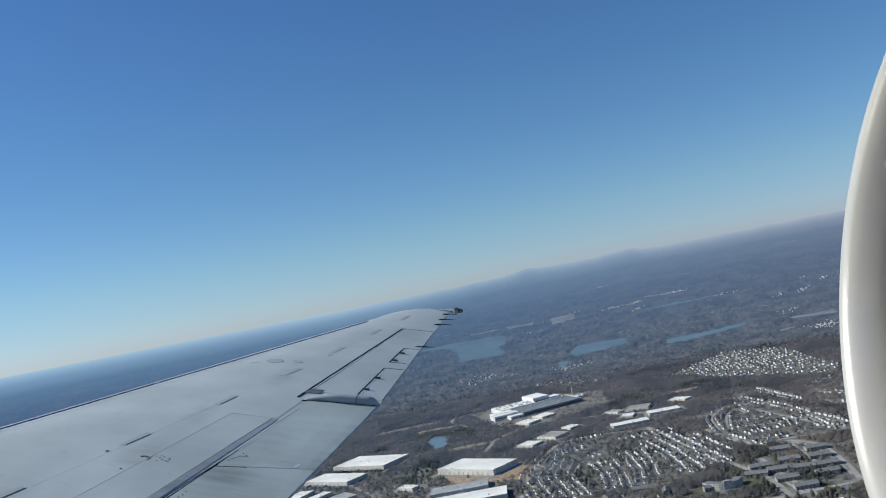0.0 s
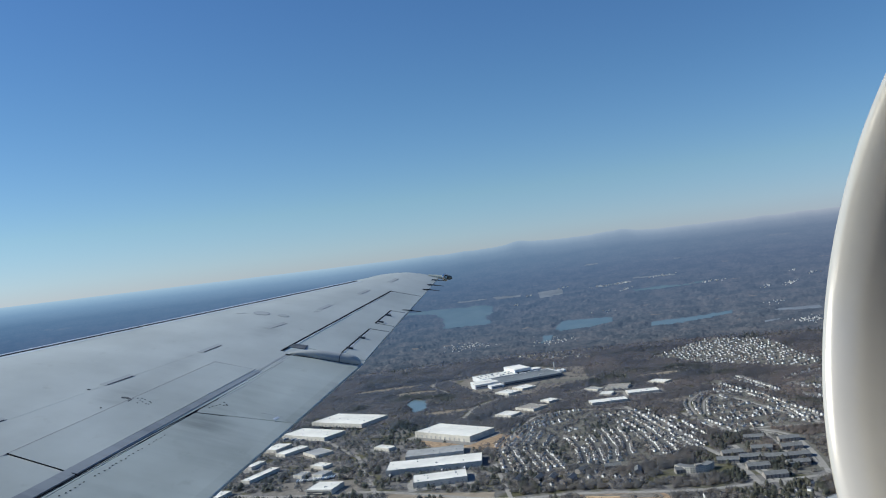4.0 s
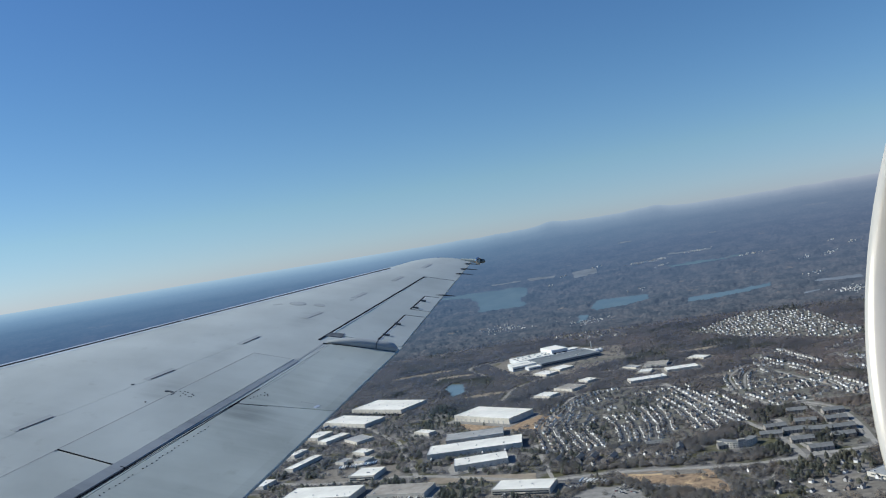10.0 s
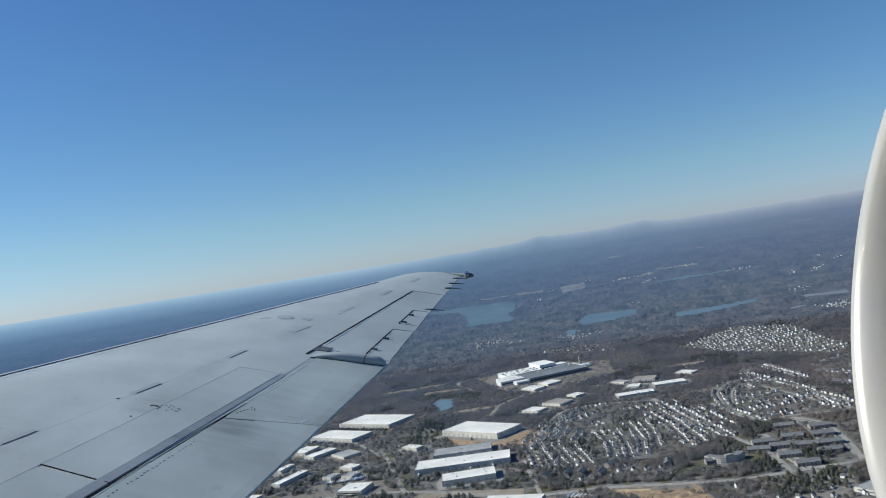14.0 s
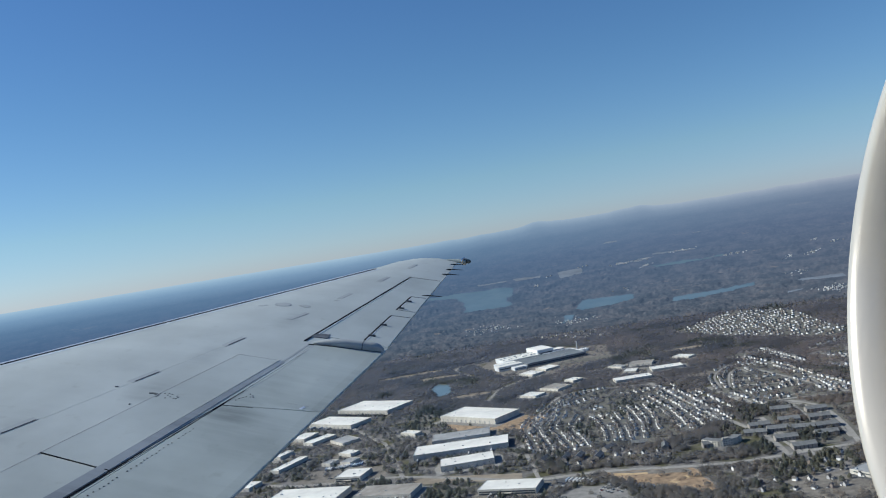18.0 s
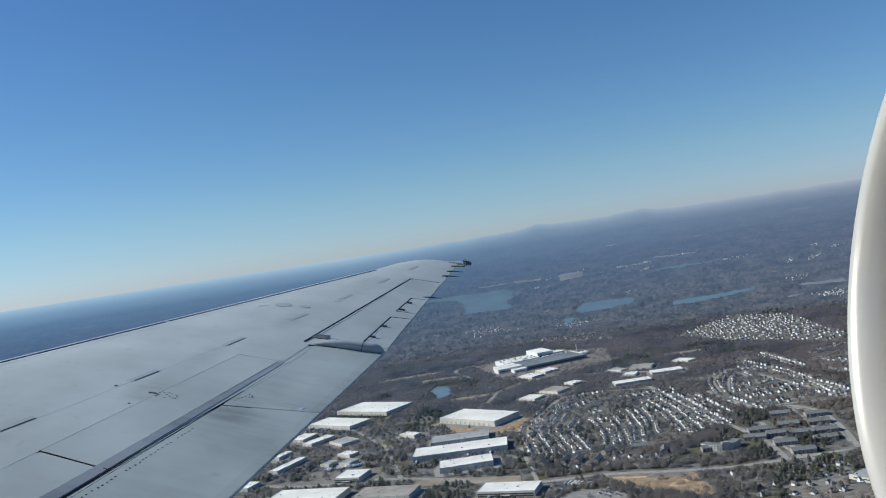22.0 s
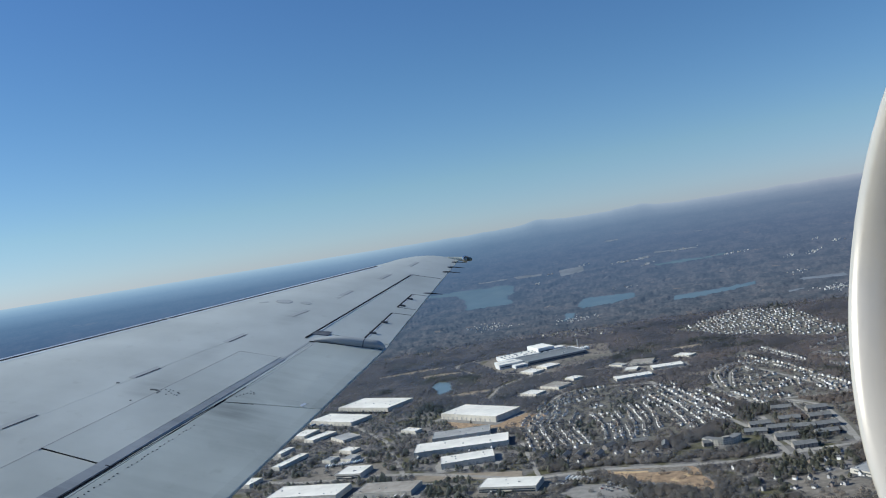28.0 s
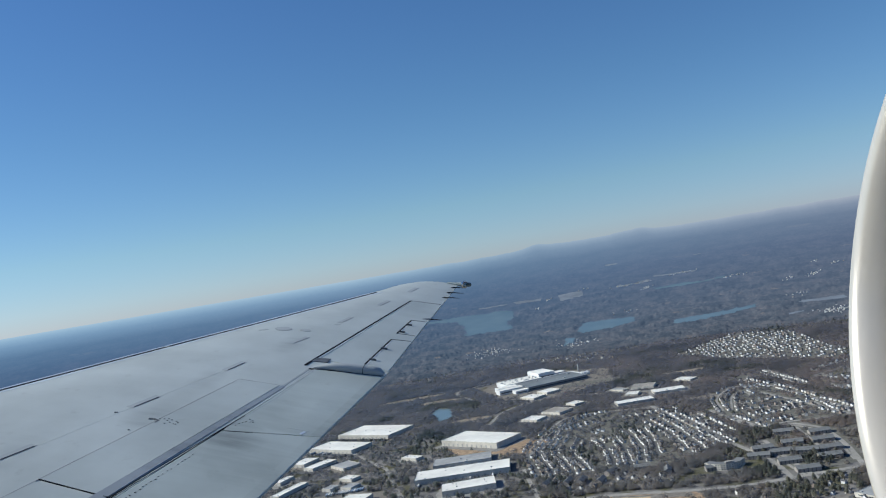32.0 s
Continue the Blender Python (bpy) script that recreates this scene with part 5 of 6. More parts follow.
spots = [s for s in spots if clear_of_roads(s[0], s[1], 3.6)]
spots.sort(key=lambda s: s[0] ** 2 + s[1] ** 2)
KINDS = [build_house(6.0, 4.7, 4.2, 6.2, "two-storey suburban house with pale siding and dark shingles"),
         build_house(5.2, 4.6, 4.8, 6.8, "tall pale house with a steep dark roof"),
         build_house(7.6, 5.0, 2.8, 4.6, "low ranch house with a brown shingle roof")]
used = [False] * 3
for i, (x, y, turn) in enumerate(spots[:300]):
    k = rng.choice((0, 0, 1, 1, 2))
    m = pose(x, y, 0, 0, 0, turn)
    if used[k]:
        copy_thing(KINDS[k], m)
    else:
        KINDS[k].matrix_world, used[k] = m, True
wall_v, wall_f, roof_v, roof_f = [], [], [], []
for x, y, turn in spots[300:]:
    (wv, wf), (rv, rf) = house_shape(rng.uniform(5, 7), rng.uniform(4.4, 5.4), rng.uniform(3.4, 4.8), rng.uniform(5.6, 6.8))
    m = pose(x, y, 0, 0, 0, turn)
    for vs, fs, vv, ff in ((wall_v, wall_f, wv, wf), (roof_v, roof_f, rv, rf)):
        o = len(vs)
        vs += [m @ Vector(p) for p in vv]
        ff = [tuple(q + o for q in f) for f in ff]
        fs += ff
estate = tagged(new("housing_estate"), "distant rows of pale suburban houses with dark roofs", "houses", kind="stuff")
part("wall_shell", mesh_of("walls", wall_v, wall_f, M_HOUSE_FAR), None, estate)
part("roofs", mesh_of("roofs", roof_v, roof_f, M_TILE_FAR), None, estate)


M_SHINGLE = grained("grey_shingles", (0.15, 0.153, 0.152), (0.225, 0.225, 0.22), 0.3, 0.9)
M_BRICK = grained("dull_brick", (0.25, 0.225, 0.20), (0.36, 0.33, 0.30), 0.5, 0.9)


def apartment(x, y, l, d, turn, label):
    b = tagged(new("apartment_block"), label, "apartments", "apartment blocks")
    b.matrix_world = pose(x, y, 0, 0, 0, turn)
    (wv, wf), (rv, rf) = house_shape(l, d, 6.0, 9.8)
    part("wall_shell", mesh_of("walls", wv, wf, M_BRICK), None, b)
    part("roof", mesh_of("roof", rv, rf, M_SHINGLE), None, b)
    for k in range(int(l / 6)):
        for f in range(3):
            px = -l / 2 + 2 + 6 * k
            part("window", box(bmesh.new(), px, -d / 2 - 0.12, 0.7 + 2.1 * f, px + 2.0, -d / 2 + 0.1, 1.9 + 2.1 * f), M_GLASS, b)
    return b


for x, y in (563, 1466), (611, 1431), (492, 1386), (546, 1392), (593, 1381), (509, 1350), (545, 1334), (580, 1327), (499, 1295), (560, 1286), (504, 1242), (470, 1348):
    apartment(x, y, 35, 17, -12 + 6 * math.sin(x), "long grey-roofed apartment block on dry lawn")
for (x, y), t in zip(((121, 1392), (156, 1382), (179, 1377), (235, 1399), (288, 1397), (320, 1354), (208, 1359), (387, 1325)), (60, 62, 62, 40, -10, 75, 60, 0)):
    apartment(x, y, 27, 12, t, "grey apartment block beside bare trees")


def build_curved_block():
    """Three storeys along a bow of nine bays, with a flat roof and a plant room."""
    b = tagged(new("apartment_block"), "curved three-storey block with a pale facade and grey roof", "apartments", "apartment blocks")
    b.matrix_world = pose(410, 1356, 0)
    deep, high, bays = 13.0, 10.0, 9
    edge = []
    for k in range(bays + 1):
        a = radians(205 + 120 * k / bays)
        edge.append((Vector((37 * math.cos(a), 46 * math.sin(a), 0)), Vector(((37 - deep) * math.cos(a), (46 - deep) * math.sin(a), 0))))
    ring = [p for p, _ in edge] + [q for _, q in edge[::-1]]
    bm, rm = bmesh.new(), bmesh.new()
    for m, z0, z1 in ((bm, -0.3, high), (rm, high, high + 0.5)):
        lo, hi = ([m.verts.new((v.x, v.y, z)) for v in ring] for z in (z0, z1))
        n = len(ring)
        for i in range(n):
            m.faces.new((lo[i], lo[(i + 1) % n], hi[(i + 1) % n], hi[i]))
        for i in range(bays):
            m.faces.new((hi[i], hi[i + 1], hi[n - 2 - i], hi[n - 1 - i]))
    for (p, _), (p2, _) in zip(edge[:-1], edge[1:]):
        d = (p2 - p).normalized()
        out = Vector((d.y, -d.x, 0)) * 0.1
        for f in range(3):
            for u in (0.15, 0.6):
                w = bmesh.new()
                c = p.lerp(p2, u) + out + Vector((0, 0, 1.0 + 3.1 * f))
                w.faces.new([w.verts.new(x) for x in (c, c + d * 2.2, c + d * 2.2 + Vector((0, 0, 1.5)), c + Vector((0, 0, 1.5)))])
                part("window", w, M_GLASS, b)
    part("wall_shell", bm, M_WALL, b)
    part("roof", rm, M_SHINGLE, b)
    part("plant_room", box(bmesh.new(), -6, -44, high + 0.4, 5, -37, high + 3.0), M_ROOF_TAN, b)


build_curved_block()


# far villages on the rising land: pale specks of houses in clusters
wall_v, wall_f, roof_v, roof_f = [], [], [], []
for az0, drop0, half, deep, count in VILLAGES:
    for _ in range(count):
        s = rng.gauss(0, 0.5)
        x, y, z = far_place(az0 + half * s, drop0 + deep * rng.gauss(0, 0.6) - 0.05 * s)
        (wv, wf), (rv, rf) = house_shape(rng.uniform(3.2, 5.5), rng.uniform(3, 4), rng.uniform(1.4, 2.3), rng.uniform(2.8, 3.8))
        m = pose(x, y, z, 0, 0, rng.uniform(0, 180))
        for vs, fs, vv, ff in ((wall_v, wall_f, wv, wf), (roof_v, roof_f, rv, rf)):
            o = len(vs)
            vs += [m @ Vector(p) for p in vv]
            fs += [tuple(q + o for q in f) for f in ff]
village = tagged(new("far_village"), "tiny pale houses scattered in far woods", "houses", kind="stuff")
part("wall_shell", mesh_of("walls", wall_v, wall_f, M_HOUSE_FAR), None, village)
part("roofs", mesh_of("roofs", roof_v, roof_f, M_ROOF_GREY), None, village)

# ---- woods ----
def wood_material(name, colours, loose, rough=0.95):
    m, nt, b = material(name, rough, 0.0, 0.1)
    tone = nt.nodes.new("ShaderNodeAttribute")
    tone.attribute_name = "tree_tone"
    src = tone.outputs["Fac"]
    c = ramp_node(nt, src, [(i / (len(colours) - 1), q) for i, q in enumerate(colours)])
    patch = ramp_node(nt, noise_node(nt, 0.009, 5.0), [(0.36, (0.70, 0.74, 0.79)), (0.5, (1, 1, 1)), (0.64, (1.17, 1.1, 1.05))])
    c = mix_node(nt, "MULTIPLY", 1.0, c, patch)
    stand = ramp_node(nt, noise_node(nt, 0.0022, 3.0), [(0.35, (0.88, 0.92, 0.96)), (0.65, (1.1, 1.05, 1.0))])
    c = mix_node(nt, "MULTIPLY", 1.0, c, stand)
    # bluer tint to the west, browner to the east
    tc, sp, mr = (nt.nodes.new("ShaderNode" + k) for k in ("TexCoord", "SeparateXYZ", "MapRange"))
    nt.links.new(tc.outputs["Object"], sp.inputs[0])
    nt.links.new(sp.outputs[0], mr.inputs[0])
    mr.inputs["From Min"].default_value, mr.inputs["From Max"].default_value = 0.0, 900.0
    c = mix_node(nt, "MULTIPLY", 1.0, c, ramp_node(nt, mr.outputs[0], [(0.0, (0.95, 1.0, 1.06)), (1.0, (1.12, 1.05, 1.02))]))
    # distance haze painted into the colour: warmer near the eye, bluer far off
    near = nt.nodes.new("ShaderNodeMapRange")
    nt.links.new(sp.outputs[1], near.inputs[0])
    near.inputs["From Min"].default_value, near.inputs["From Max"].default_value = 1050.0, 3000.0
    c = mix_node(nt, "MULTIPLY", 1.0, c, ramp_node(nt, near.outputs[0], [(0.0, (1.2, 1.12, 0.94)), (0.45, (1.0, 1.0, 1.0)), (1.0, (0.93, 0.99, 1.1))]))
    nt.links.new(c, b.inputs["Base Color"])
    # clumps are lit like the round of the crown that they belong to
    at = nt.nodes.new("ShaderNodeAttribute")
    at.attribute_name = "crown_normal"
    nt.links.new(at.outputs["Vector"], b.inputs["Normal"])
    # light also comes through the loose twigs
    tr, mx = nt.nodes.new("ShaderNodeBsdfTranslucent"), nt.nodes.new("ShaderNodeMixShader")
    nt.links.new(c, tr.inputs["Color"])
    mx.inputs[0].default_value = 0.5
    nt.links.new(b.outputs[0], mx.inputs[1])
    nt.links.new(tr.outputs[0], mx.inputs[2])
    # and some of it passes between them
    thin, gap = nt.nodes.new("ShaderNodeMixShader"), nt.nodes.new("ShaderNodeBsdfTransparent")
    thin.inputs[0].default_value = loose
    nt.links.new(mx.outputs[0], thin.inputs[1])
    nt.links.new(gap.outputs[0], thin.inputs[2])
    nt.links.new(thin.outputs[0], nt.nodes["Material Output"].inputs["Surface"])
    return m


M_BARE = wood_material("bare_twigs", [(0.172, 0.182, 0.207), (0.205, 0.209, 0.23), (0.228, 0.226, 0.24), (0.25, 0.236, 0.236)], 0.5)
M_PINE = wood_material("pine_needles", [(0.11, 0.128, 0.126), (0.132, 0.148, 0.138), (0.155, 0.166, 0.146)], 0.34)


def crowns(pos, high, wide, pieces, size, pointed, fine, seed):
    """Triangles for many crowns: clusters of twig clumps, with gaps, and a thin tapered trunk under each."""
    g = np.random.default_rng(seed)
    n = len(pos)
    u = g.normal(size=(n, pieces, 3))
    u /= np.linalg.norm(u, axis=2, keepdims=True)
    u *= g.uniform(0.25, 1.0, (n, pieces, 1)) ** 0.5
    t = (u[..., 2] + 1) / 2
    taper = np.sqrt(1.12 - t) if pointed else np.ones_like(t)
    c = np.empty((n, pieces, 3))
    c[..., 0] = pos[:, None, 0] + u[..., 0] * wide[:, None] * taper
    c[..., 1] = pos[:, None, 1] + u[..., 1] * wide[:, None] * taper
    c[..., 2] = high[:, None] * ((0.25 if pointed else 0.34) + (0.72 if pointed else 0.64) * t)
    tri = c[:, :, None, :] + g.normal(size=(n, pieces, 3, 3)) * (size * wide)[:, None, None, None] * np.array([1, 1, 0.8])
    base = np.empty((n, 1, 3, 3))
    q = g.uniform(0, math.pi, n)
    for k, (s, z) in enumerate(((-0.22, 0.0), (0.22, 0.0), (0.0, 0.7))):
        base[:, 0, k, 0] = pos[:, 0] + s * np.cos(q)
        base[:, 0, k, 1] = pos[:, 1] + s * np.sin(q)
        base[:, 0, k, 2] = z * high
    # the denser heart of each crown: a ragged dome of limbs under the loose clumps
    k6 = np.arange(7) * math.pi / 3
    if pointed:
        shape_at = ((0.8, 0.15, 0.8), (0.85, 0.42, 0.6), (0.55, 0.7, 0.4)) if fine else ((0.85, 0.15, 0.8),)
    else:
        shape_at = ((0.85, 0.14, 0.45), (0.8, 0.38, 0.3)) if fine else ((0.95, 0.2, 0.3),)
    tier = []
    for wide_at, high_at, lean in shape_at:
        f = g.uniform(0.7, 1.25, (n, 6)) * wide_at
        f = np.concatenate([f, f[:, :1]], 1) * wide[:, None]
        tier.append((np.stack([pos[:, None, 0] + f * np.cos(k6), pos[:, None, 1] + f * np.sin(k6), np.repeat((high * high_at)[:, None], 7, 1)], 2),
                     np.stack([lean * np.cos(k6), lean * np.sin(k6), np.ones(7)], 1)))
    top = np.stack([pos[:, 0], pos[:, 1], high * (0.88 if pointed else 0.66)], 1)
    shape, lit = [], []
    for (a, na), (b, nb) in zip(tier[:-1], tier[1:]):
        for v, m in (((a[:, :-1], a[:, 1:], b[:, 1:]), (na[:-1], na[1:], nb[1:])), ((a[:, :-1], b[:, 1:], b[:, :-1]), (na[:-1], nb[1:], nb[:-1]))):
            shape.append(np.stack(v, 2))
            lit.append(np.broadcast_to(np.stack(m, 1), (n, 6, 3, 3)))
    a, na = tier[-1]
    shape.append(np.stack([a[:, :-1], a[:, 1:], np.repeat(top[:, None], 6, 1)], 2))
    lit.append(np.broadcast_to(np.stack([na[:-1], na[1:], np.broadcast_to((0.0, 0.0, 1.0), (6, 3))], 1), (n, 6, 3, 3)))
    heart, hn = np.concatenate(shape, 1), np.concatenate(lit, 1)
    hn = hn / np.linalg.norm(hn, axis=3, keepdims=True)
    out = np.empty((n, pieces + 1, 3, 3))
    out[:, :pieces] = (u * (np.array([1, 1, 0.8]) if pointed else np.array([0.7, 0.7, 0.4])) + np.array([0, 0, 1.5]))[:, :, None, :]
    out[:, pieces:] = (-0.5, 0.0, 0.8)
    out /= np.linalg.norm(out, axis=3, keepdims=True)
    return np.concatenate([tri, base, heart], 1).reshape(-1, 3), np.concatenate([out, hn], 1).reshape(-1, 3)


def triangle_mesh(name, verts, normals, tones, mat):
    me = bpy.data.meshes.new(name)
    n = len(verts) // 3
    me.vertices.add(len(verts))
    me.vertices.foreach_set("co", verts.astype(np.float32).ravel())
    me.loops.add(len(verts))
    me.loops.foreach_set("vertex_index", np.arange(len(verts), dtype=np.int32))
    me.polygons.add(n)
    me.polygons.foreach_set("loop_start", np.arange(0, 3 * n, 3, dtype=np.int32))
    me.attributes.new("crown_normal", "FLOAT_VECTOR", "POINT").data.foreach_set("vector", normals.astype(np.float32).ravel())
    me.attributes.new("tree_tone", "FLOAT", "POINT").data.foreach_set("value", tones.astype(np.float32))
    me.update(calc_edges=True)
    me.materials.append(mat)
    return me


g = np.random.default_rng(4)
N = 90000
az = np.radians(g.uniform(-16, 33, N))
r = np.sqrt(g.uniform(880 ** 2, 3070 ** 2, N))
px, py = r * np.sin(az), r * np.cos(az)
keep = g.random(N) > np.clip((r - 2860) / 200, 0, 1)
for i, (poly, mat, _) in enumerate(PATCHES):
    sparse = (0.34 if i < 9 else 0.16) if mat is M_LAWN else 0.14 if mat is M_YARD else 0.03
    keep &= ~inside(px, py, poly) | (g.random(N) < sparse)
for i, (poly, *_) in enumerate(ESTATES):
    keep &= ~inside(px, py, poly) | (g.random(N) < (0.75 if i in (0, 1, 6) else 0.36))
keep &= ~inside(px, py, [(-85, 2265), (-63, 2325), (-28, 2285), (-25, 2159), (-59, 2114)])
yards = [(-520, 1600), (-420, 1960), (-250, 2060), (-60, 1900), (60, 1700), (110, 1500), (120, 1200), (-150, 1250), (-420, 1340)]
keep &= ~inside(px, py, yards) | (g.random(N) < 0.42)
for x, y, l, d, turn, *_ in HALLS + [(238, 2478, 290, 250, 16), (410, 1322, 80, 34, 0)]:
    a = radians(turn)
    u, v = (px - x) * math.cos(a) + (py - y) * math.sin(a), (py - y) * math.cos(a) - (px - x) * math.sin(a)
    keep &= ~((abs(u) < l / 2 + 14) & (abs(v) < d / 2 + 15))
for pts, w in ROAD_PTS:
    for p in pts:
        keep &= (px - p.x) ** 2 + (py - p.y) ** 2 > (w / 2 + (13 if w > 10 else 7)) ** 2
hx, hy = np.array([s[0] for s in spots]), np.array([s[1] for s in spots])
cells = {(int(x // 7), int(y // 7)) for x, y in zip(hx, hy)}
for i in np.nonzero(keep)[0]:
    if (int(px[i] // 7), int(py[i] // 7)) in cells:
        keep[i] = False
px, py = px[keep], py[keep]
grove = np.array([noise.noise((x * 0.005, y * 0.005, 2.0)) + 0.5 * noise.noise((x * 0.017, y * 0.017, 7.0)) for x, y in zip(px, py)]) + g.normal(size=len(px)) * 0.16
is_pine = (grove > 0.44) | (inside(px, py, yards) & (g.random(len(px)) < 0.25))
span = np.hypot(px, py)
for name, kind, mat, pointed, label in (("bare_woods", ~is_pine, M_BARE, False, "leafless grey-brown winter woods"), ("pine_woods", is_pine, M_PINE, True, "dark green pine groves")):
    all_verts, all_normals, all_tones = [], [], []
    for near, pieces, size in ((True, 54, 0.12), (False, 12, 0.19)):
        sel = kind & ((span < 1650) == near)
        p = np.stack([px[sel], py[sel]], 1)
        swell = np.array([noise.noise((x * 0.02, y * 0.02, 5.0)) for x, y in p])
        hi, wi = g.uniform(6.5, 10.5, len(p)) * (1.15 + 0.5 * swell) * (1.1 if pointed else 1.0), g.uniform(3.8, 6.8, len(p))
        if not near:
            hi, wi = hi * 0.72, wi * 1.1
        verts, normals = crowns(p, hi, wi * (0.8 if pointed else 1.0), pieces, size, pointed, near, 7)
        each = len(verts) // max(len(p), 1)
        verts[:, 2] += np.repeat(np.array([land(x, y) for x, y in p]), each)
        all_verts.append(verts)
        all_normals.append(normals)
        all_tones.append(np.repeat(g.random(len(p)), each))
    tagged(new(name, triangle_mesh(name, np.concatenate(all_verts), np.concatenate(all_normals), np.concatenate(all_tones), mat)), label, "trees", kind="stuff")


# ---- parked trailers and cars, heaps of clay ----
M_TRAILER = picked("trailer_paint", [(0.76, 0.75, 0.72), (0.7, 0.7, 0.7), (0.6, 0.58, 0.55), (0.3, 0.36, 0.45)], 0.5)
M_CAR = picked("car_paint", [(0.7, 0.7, 0.7), (0.05, 0.05, 0.055), (0.3, 0.31, 0.32), (0.35, 0.05, 0.04), (0.08, 0.12, 0.25), (0.75, 0.74, 0.72), (0.18, 0.18, 0.19)], 0.3)
M_TYRE = grained("tyre_rubber", (0.015, 0.015, 0.015), (0.035, 0.035, 0.035), 3.0, 0.9)


def build_trailer():
    t = tagged(new("semi_trailer"), "white box trailer parked at a loading dock", "trailer", "trailers at the docks")
    part("box", box(bmesh.new(), -6.8, -1.25, 1.1, 6.8, 1.25, 4.0), M_TRAILER, t)
    part("chassis", box(bmesh.new(), -6.5, -0.6, 0.7, 6.2, 0.6, 1.1), M_TYRE, t)
    for x in (-5.6, -4.3):
        for y in (-1.0, 1.0):
            bm = bmesh.new()
            bmesh.ops.create_cone(bm, cap_ends=True, segments=10, radius1=0.5, radius2=0.5, depth=0.5, matrix=pose(x, y, 0.5, 90))
            part("wheel", bm, M_TYRE, t)
    part("landing_leg", box(bmesh.new(), 4.0, -0.7, 0.0, 4.25, 0.7, 1.0), M_TYRE, t)
    return t


def build_car():
    c = tagged(new("car"), "parked car on an asphalt lot", "car", "parked cars")
    bm = bmesh.new()
    v = [bm.verts.new(p) for p in ((-2.2, -0.9, 0.3), (2.2, -0.9, 0.3), (2.2, 0.9, 0.3), (-2.2, 0.9, 0.3), (-2.15, -0.88, 0.95), (2.1, -0.85, 0.8), (2.1, 0.85, 0.8), (-2.15, 0.88, 0.95))]
    for q in ((0, 3, 2, 1), (4, 5, 6, 7), (0, 1, 5, 4), (1, 2, 6, 5), (2, 3, 7, 6), (3, 0, 4, 7)):
        bm.faces.new([v[i] for i in q])
    part("body", bm, M_CAR, c)
    bm = bmesh.new()
    v = [bm.verts.new(p) for p in ((-1.8, -0.8, 0.9), (1.0, -0.8, 0.85), (1.0, 0.8, 0.85), (-1.8, 0.8, 0.9), (-1.3, -0.65, 1.45), (0.3, -0.65, 1.45), (0.3, 0.65, 1.45), (-1.3, 0.65, 1.45))]
    for q in ((4, 5, 6, 7), (0, 1, 5, 4), (1, 2, 6, 5), (2, 3, 7, 6), (3, 0, 4, 7)):
        bm.faces.new([v[i] for i in q])
    part("cabin", bm, M_GLASS, c)
    for x in (-1.35, 1.35):
        for y in (-0.85, 0.85):
            bm = bmesh.new()
            bmesh.ops.create_cone(bm, cap_ends=True, segments=10, radius1=0.33, radius2=0.33, depth=0.22, matrix=pose(x, y, 0.33, 90))
            part("wheel", bm, M_TYRE, c)
    return c


rng = random.Random(21)
places = []
for x, y, l, d, turn, h, kind in HALLS[:10]:
    m = pose(x, y, 0, 0, 0, turn)
    for k in range(int(l / 14)):
        if rng.random() < (0.0 if d > 75 else 0.3):
            places.append(m @ pose(-l / 2 + 8 + 14 * k, -d / 2 - 7.5, 0, 0, 0, 90))
for k in range(15):
    places.append(pose(-282 + 5 * k, 1573 + rng.uniform(-2, 2), 0.3, 0, 0, 82 + rng.uniform(-3, 3)))
for k in range(8):
    places.append(pose(141 + 5.2 * k, 1268 - 4.0 * k + rng.uniform(-1, 1), 0.45, 0, 0, 52 + rng.uniform(-4, 4)))
places.append(pose(125, 1238, 0.45, 0, 0, -20))
trailer = build_trailer()
trailer.matrix_world = places[0]
for m in places[1:]:
    copy_thing(trailer, m)
places = []
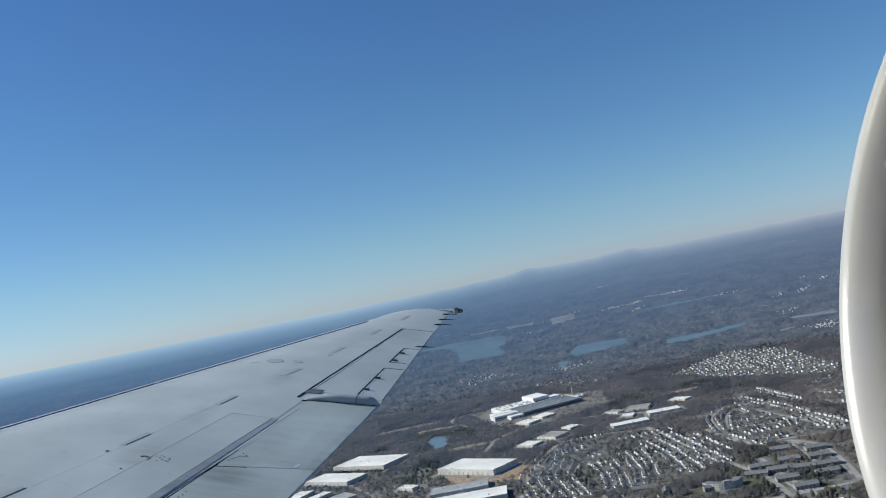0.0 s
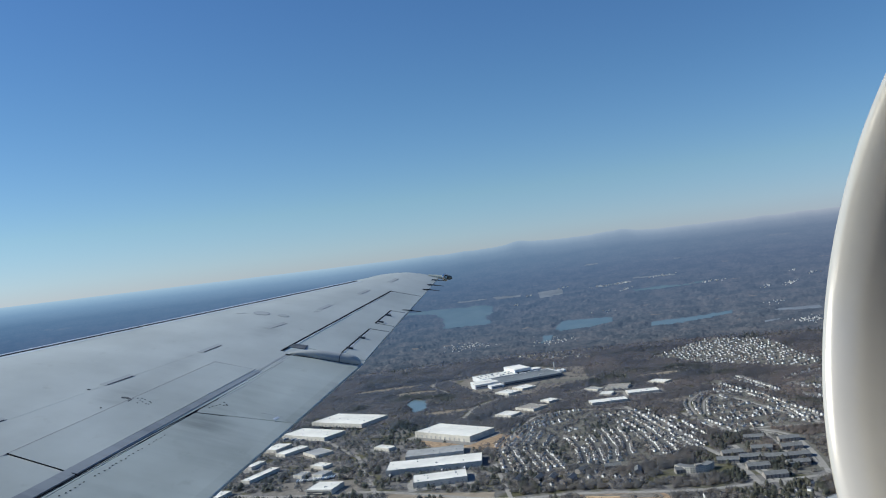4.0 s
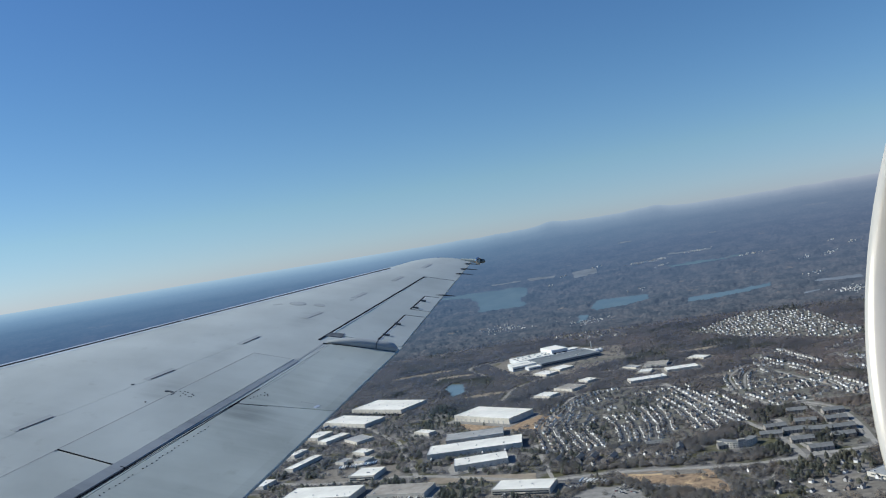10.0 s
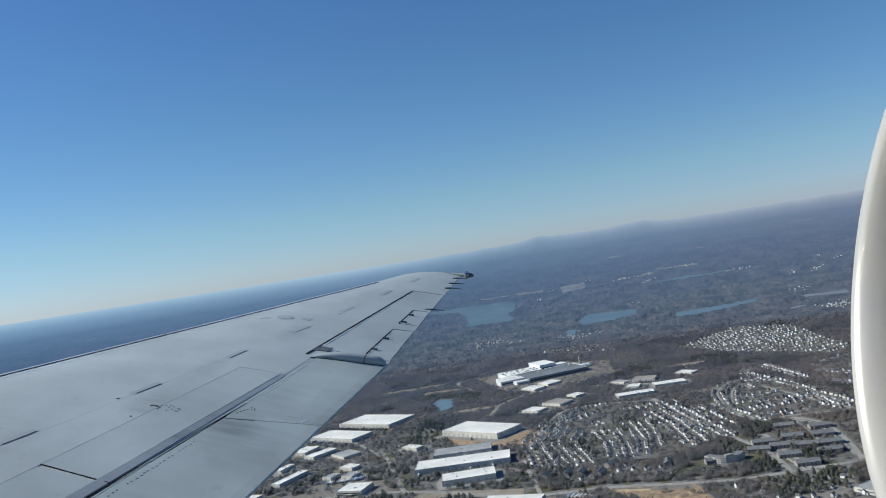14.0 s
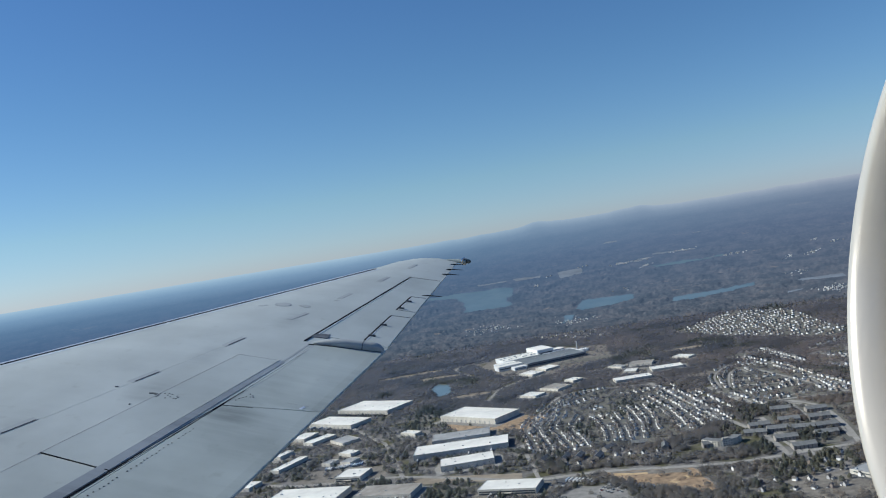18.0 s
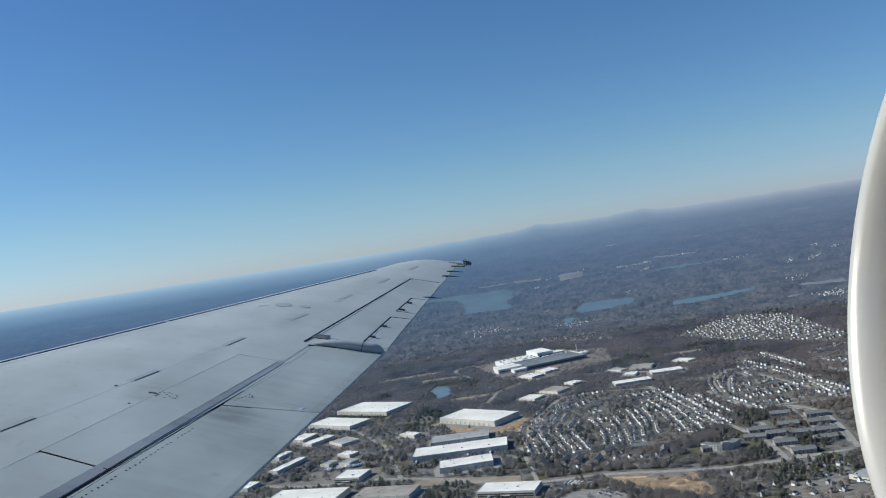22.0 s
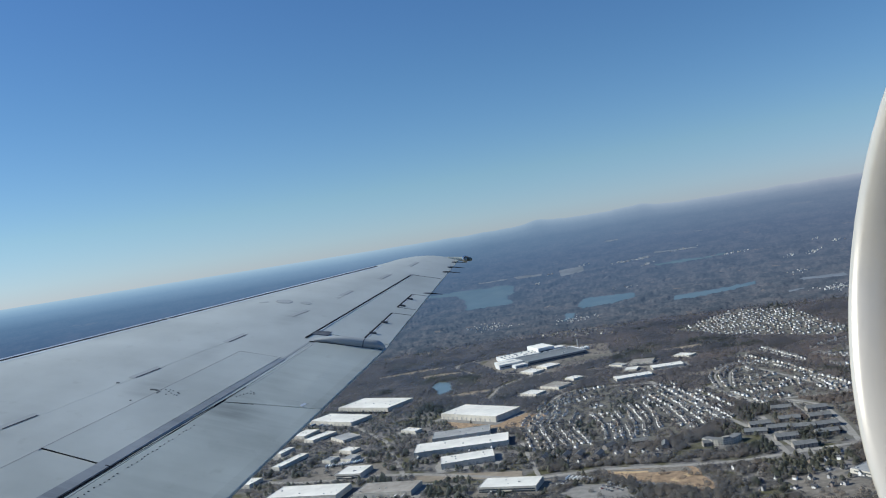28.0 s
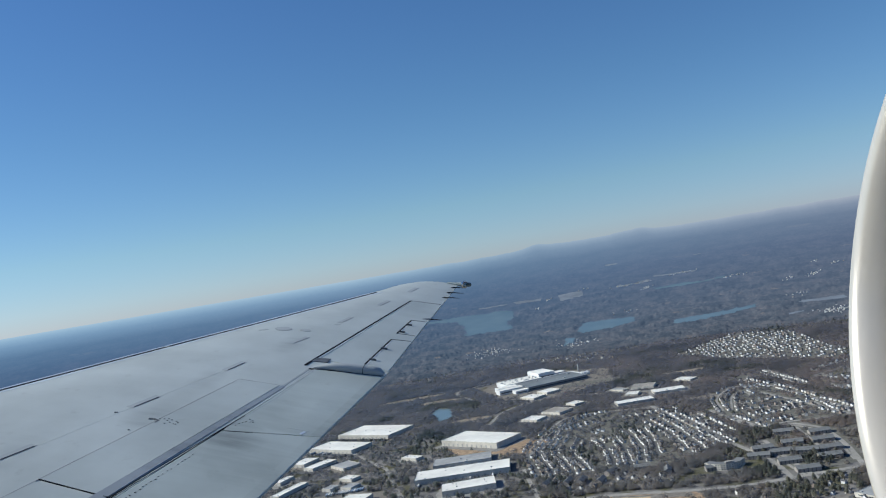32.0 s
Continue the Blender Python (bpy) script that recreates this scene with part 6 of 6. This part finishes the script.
for cx, cy, turn, rows, cols in ((205, 1199, -57, 2, 15), (192, 1190, -60, 1, 12), (128, 1262, -40, 2, 9), (-250, 1520, -20, 3, 12), (60, 1240, -22, 1, 14), (300, 2230, -20, 3, 16), (-60, 1500, -5, 2, 10)):
    m = pose(cx, cy, 0.35, 0, 0, turn)
    for j in range(rows):
        for i in range(cols):
            if rng.random() < 0.62:
                places.append(m @ pose((i - cols / 2) * 3.0, (j - rows / 2) * 11 + rng.uniform(-0.3, 0.3), 0, 0, 0, 90 + rng.uniform(-3, 3)))
car = build_car()
car.matrix_world = places[0]
for m in places[1:]:
    copy_thing(car, m)
# broken concrete heaped along the edge of the site
r = random.Random(8)
rubble_v, rubble_f = [], []
for k in range(150):
    u, w = r.random(), r.uniform(0.5, 1.7)
    m = pose(195 + 69 * u + r.gauss(0, 3.0), 1222 - 49 * u + r.gauss(0, 3.0), 0.3 + w * 0.3, r.uniform(-30, 30), r.uniform(-30, 30), r.uniform(0, 90))
    o = len(rubble_v)
    rubble_v += [m @ Vector((x * w * 1.3, y * w, z * w * 0.6)) for z in (-1, 1) for x, y in ((-1, -1), (1, -1), (0.8, 1), (-1, 0.9))]
    rubble_f += [tuple(o + q for q in f) for f in ((0, 3, 2, 1), (4, 5, 6, 7), (0, 1, 5, 4), (1, 2, 6, 5), (2, 3, 7, 6), (3, 0, 4, 7))]
tagged(new("rubble", mesh_of("rubble", rubble_v, rubble_f, M_UNIT)), "broken pale concrete heaped beside a building site", "rubble", kind="stuff")
for k, (x, y, s, h) in enumerate(((250, 1215, 10, 2.4), (296, 1192, 13, 2.6), (306, 1150, 9, 2.0), (272, 1222, 7, 1.8))):
    verts, faces = [], []
    for j in range(5):
        for i in range(14):
            a = 2 * math.pi * i / 14
            q = s * (1 - j / 4.3) * (1 + 0.3 * noise.noise((math.cos(a) * 2, math.sin(a) * 2, k + 0.5 * j)))
            verts.append((q * math.cos(a), 0.6 * q * math.sin(a), 0.2 + h * (1 - (1 - j / 4) ** 1.7)))
    for j in range(4):
        for i in range(14):
            faces.append((j * 14 + i, j * 14 + (i + 1) % 14, (j + 1) * 14 + (i + 1) % 14, (j + 1) * 14 + i))
    faces.append(tuple(range(56, 70)))
    ob = tagged(new("clay_mound", mesh_of("clay_heap", verts, faces, M_CLAY)), "heap of orange clay on a building site", "heap", "heaps on the site")
    ob.matrix_world = pose(x, y, 0, 0, 0, 37 * k)
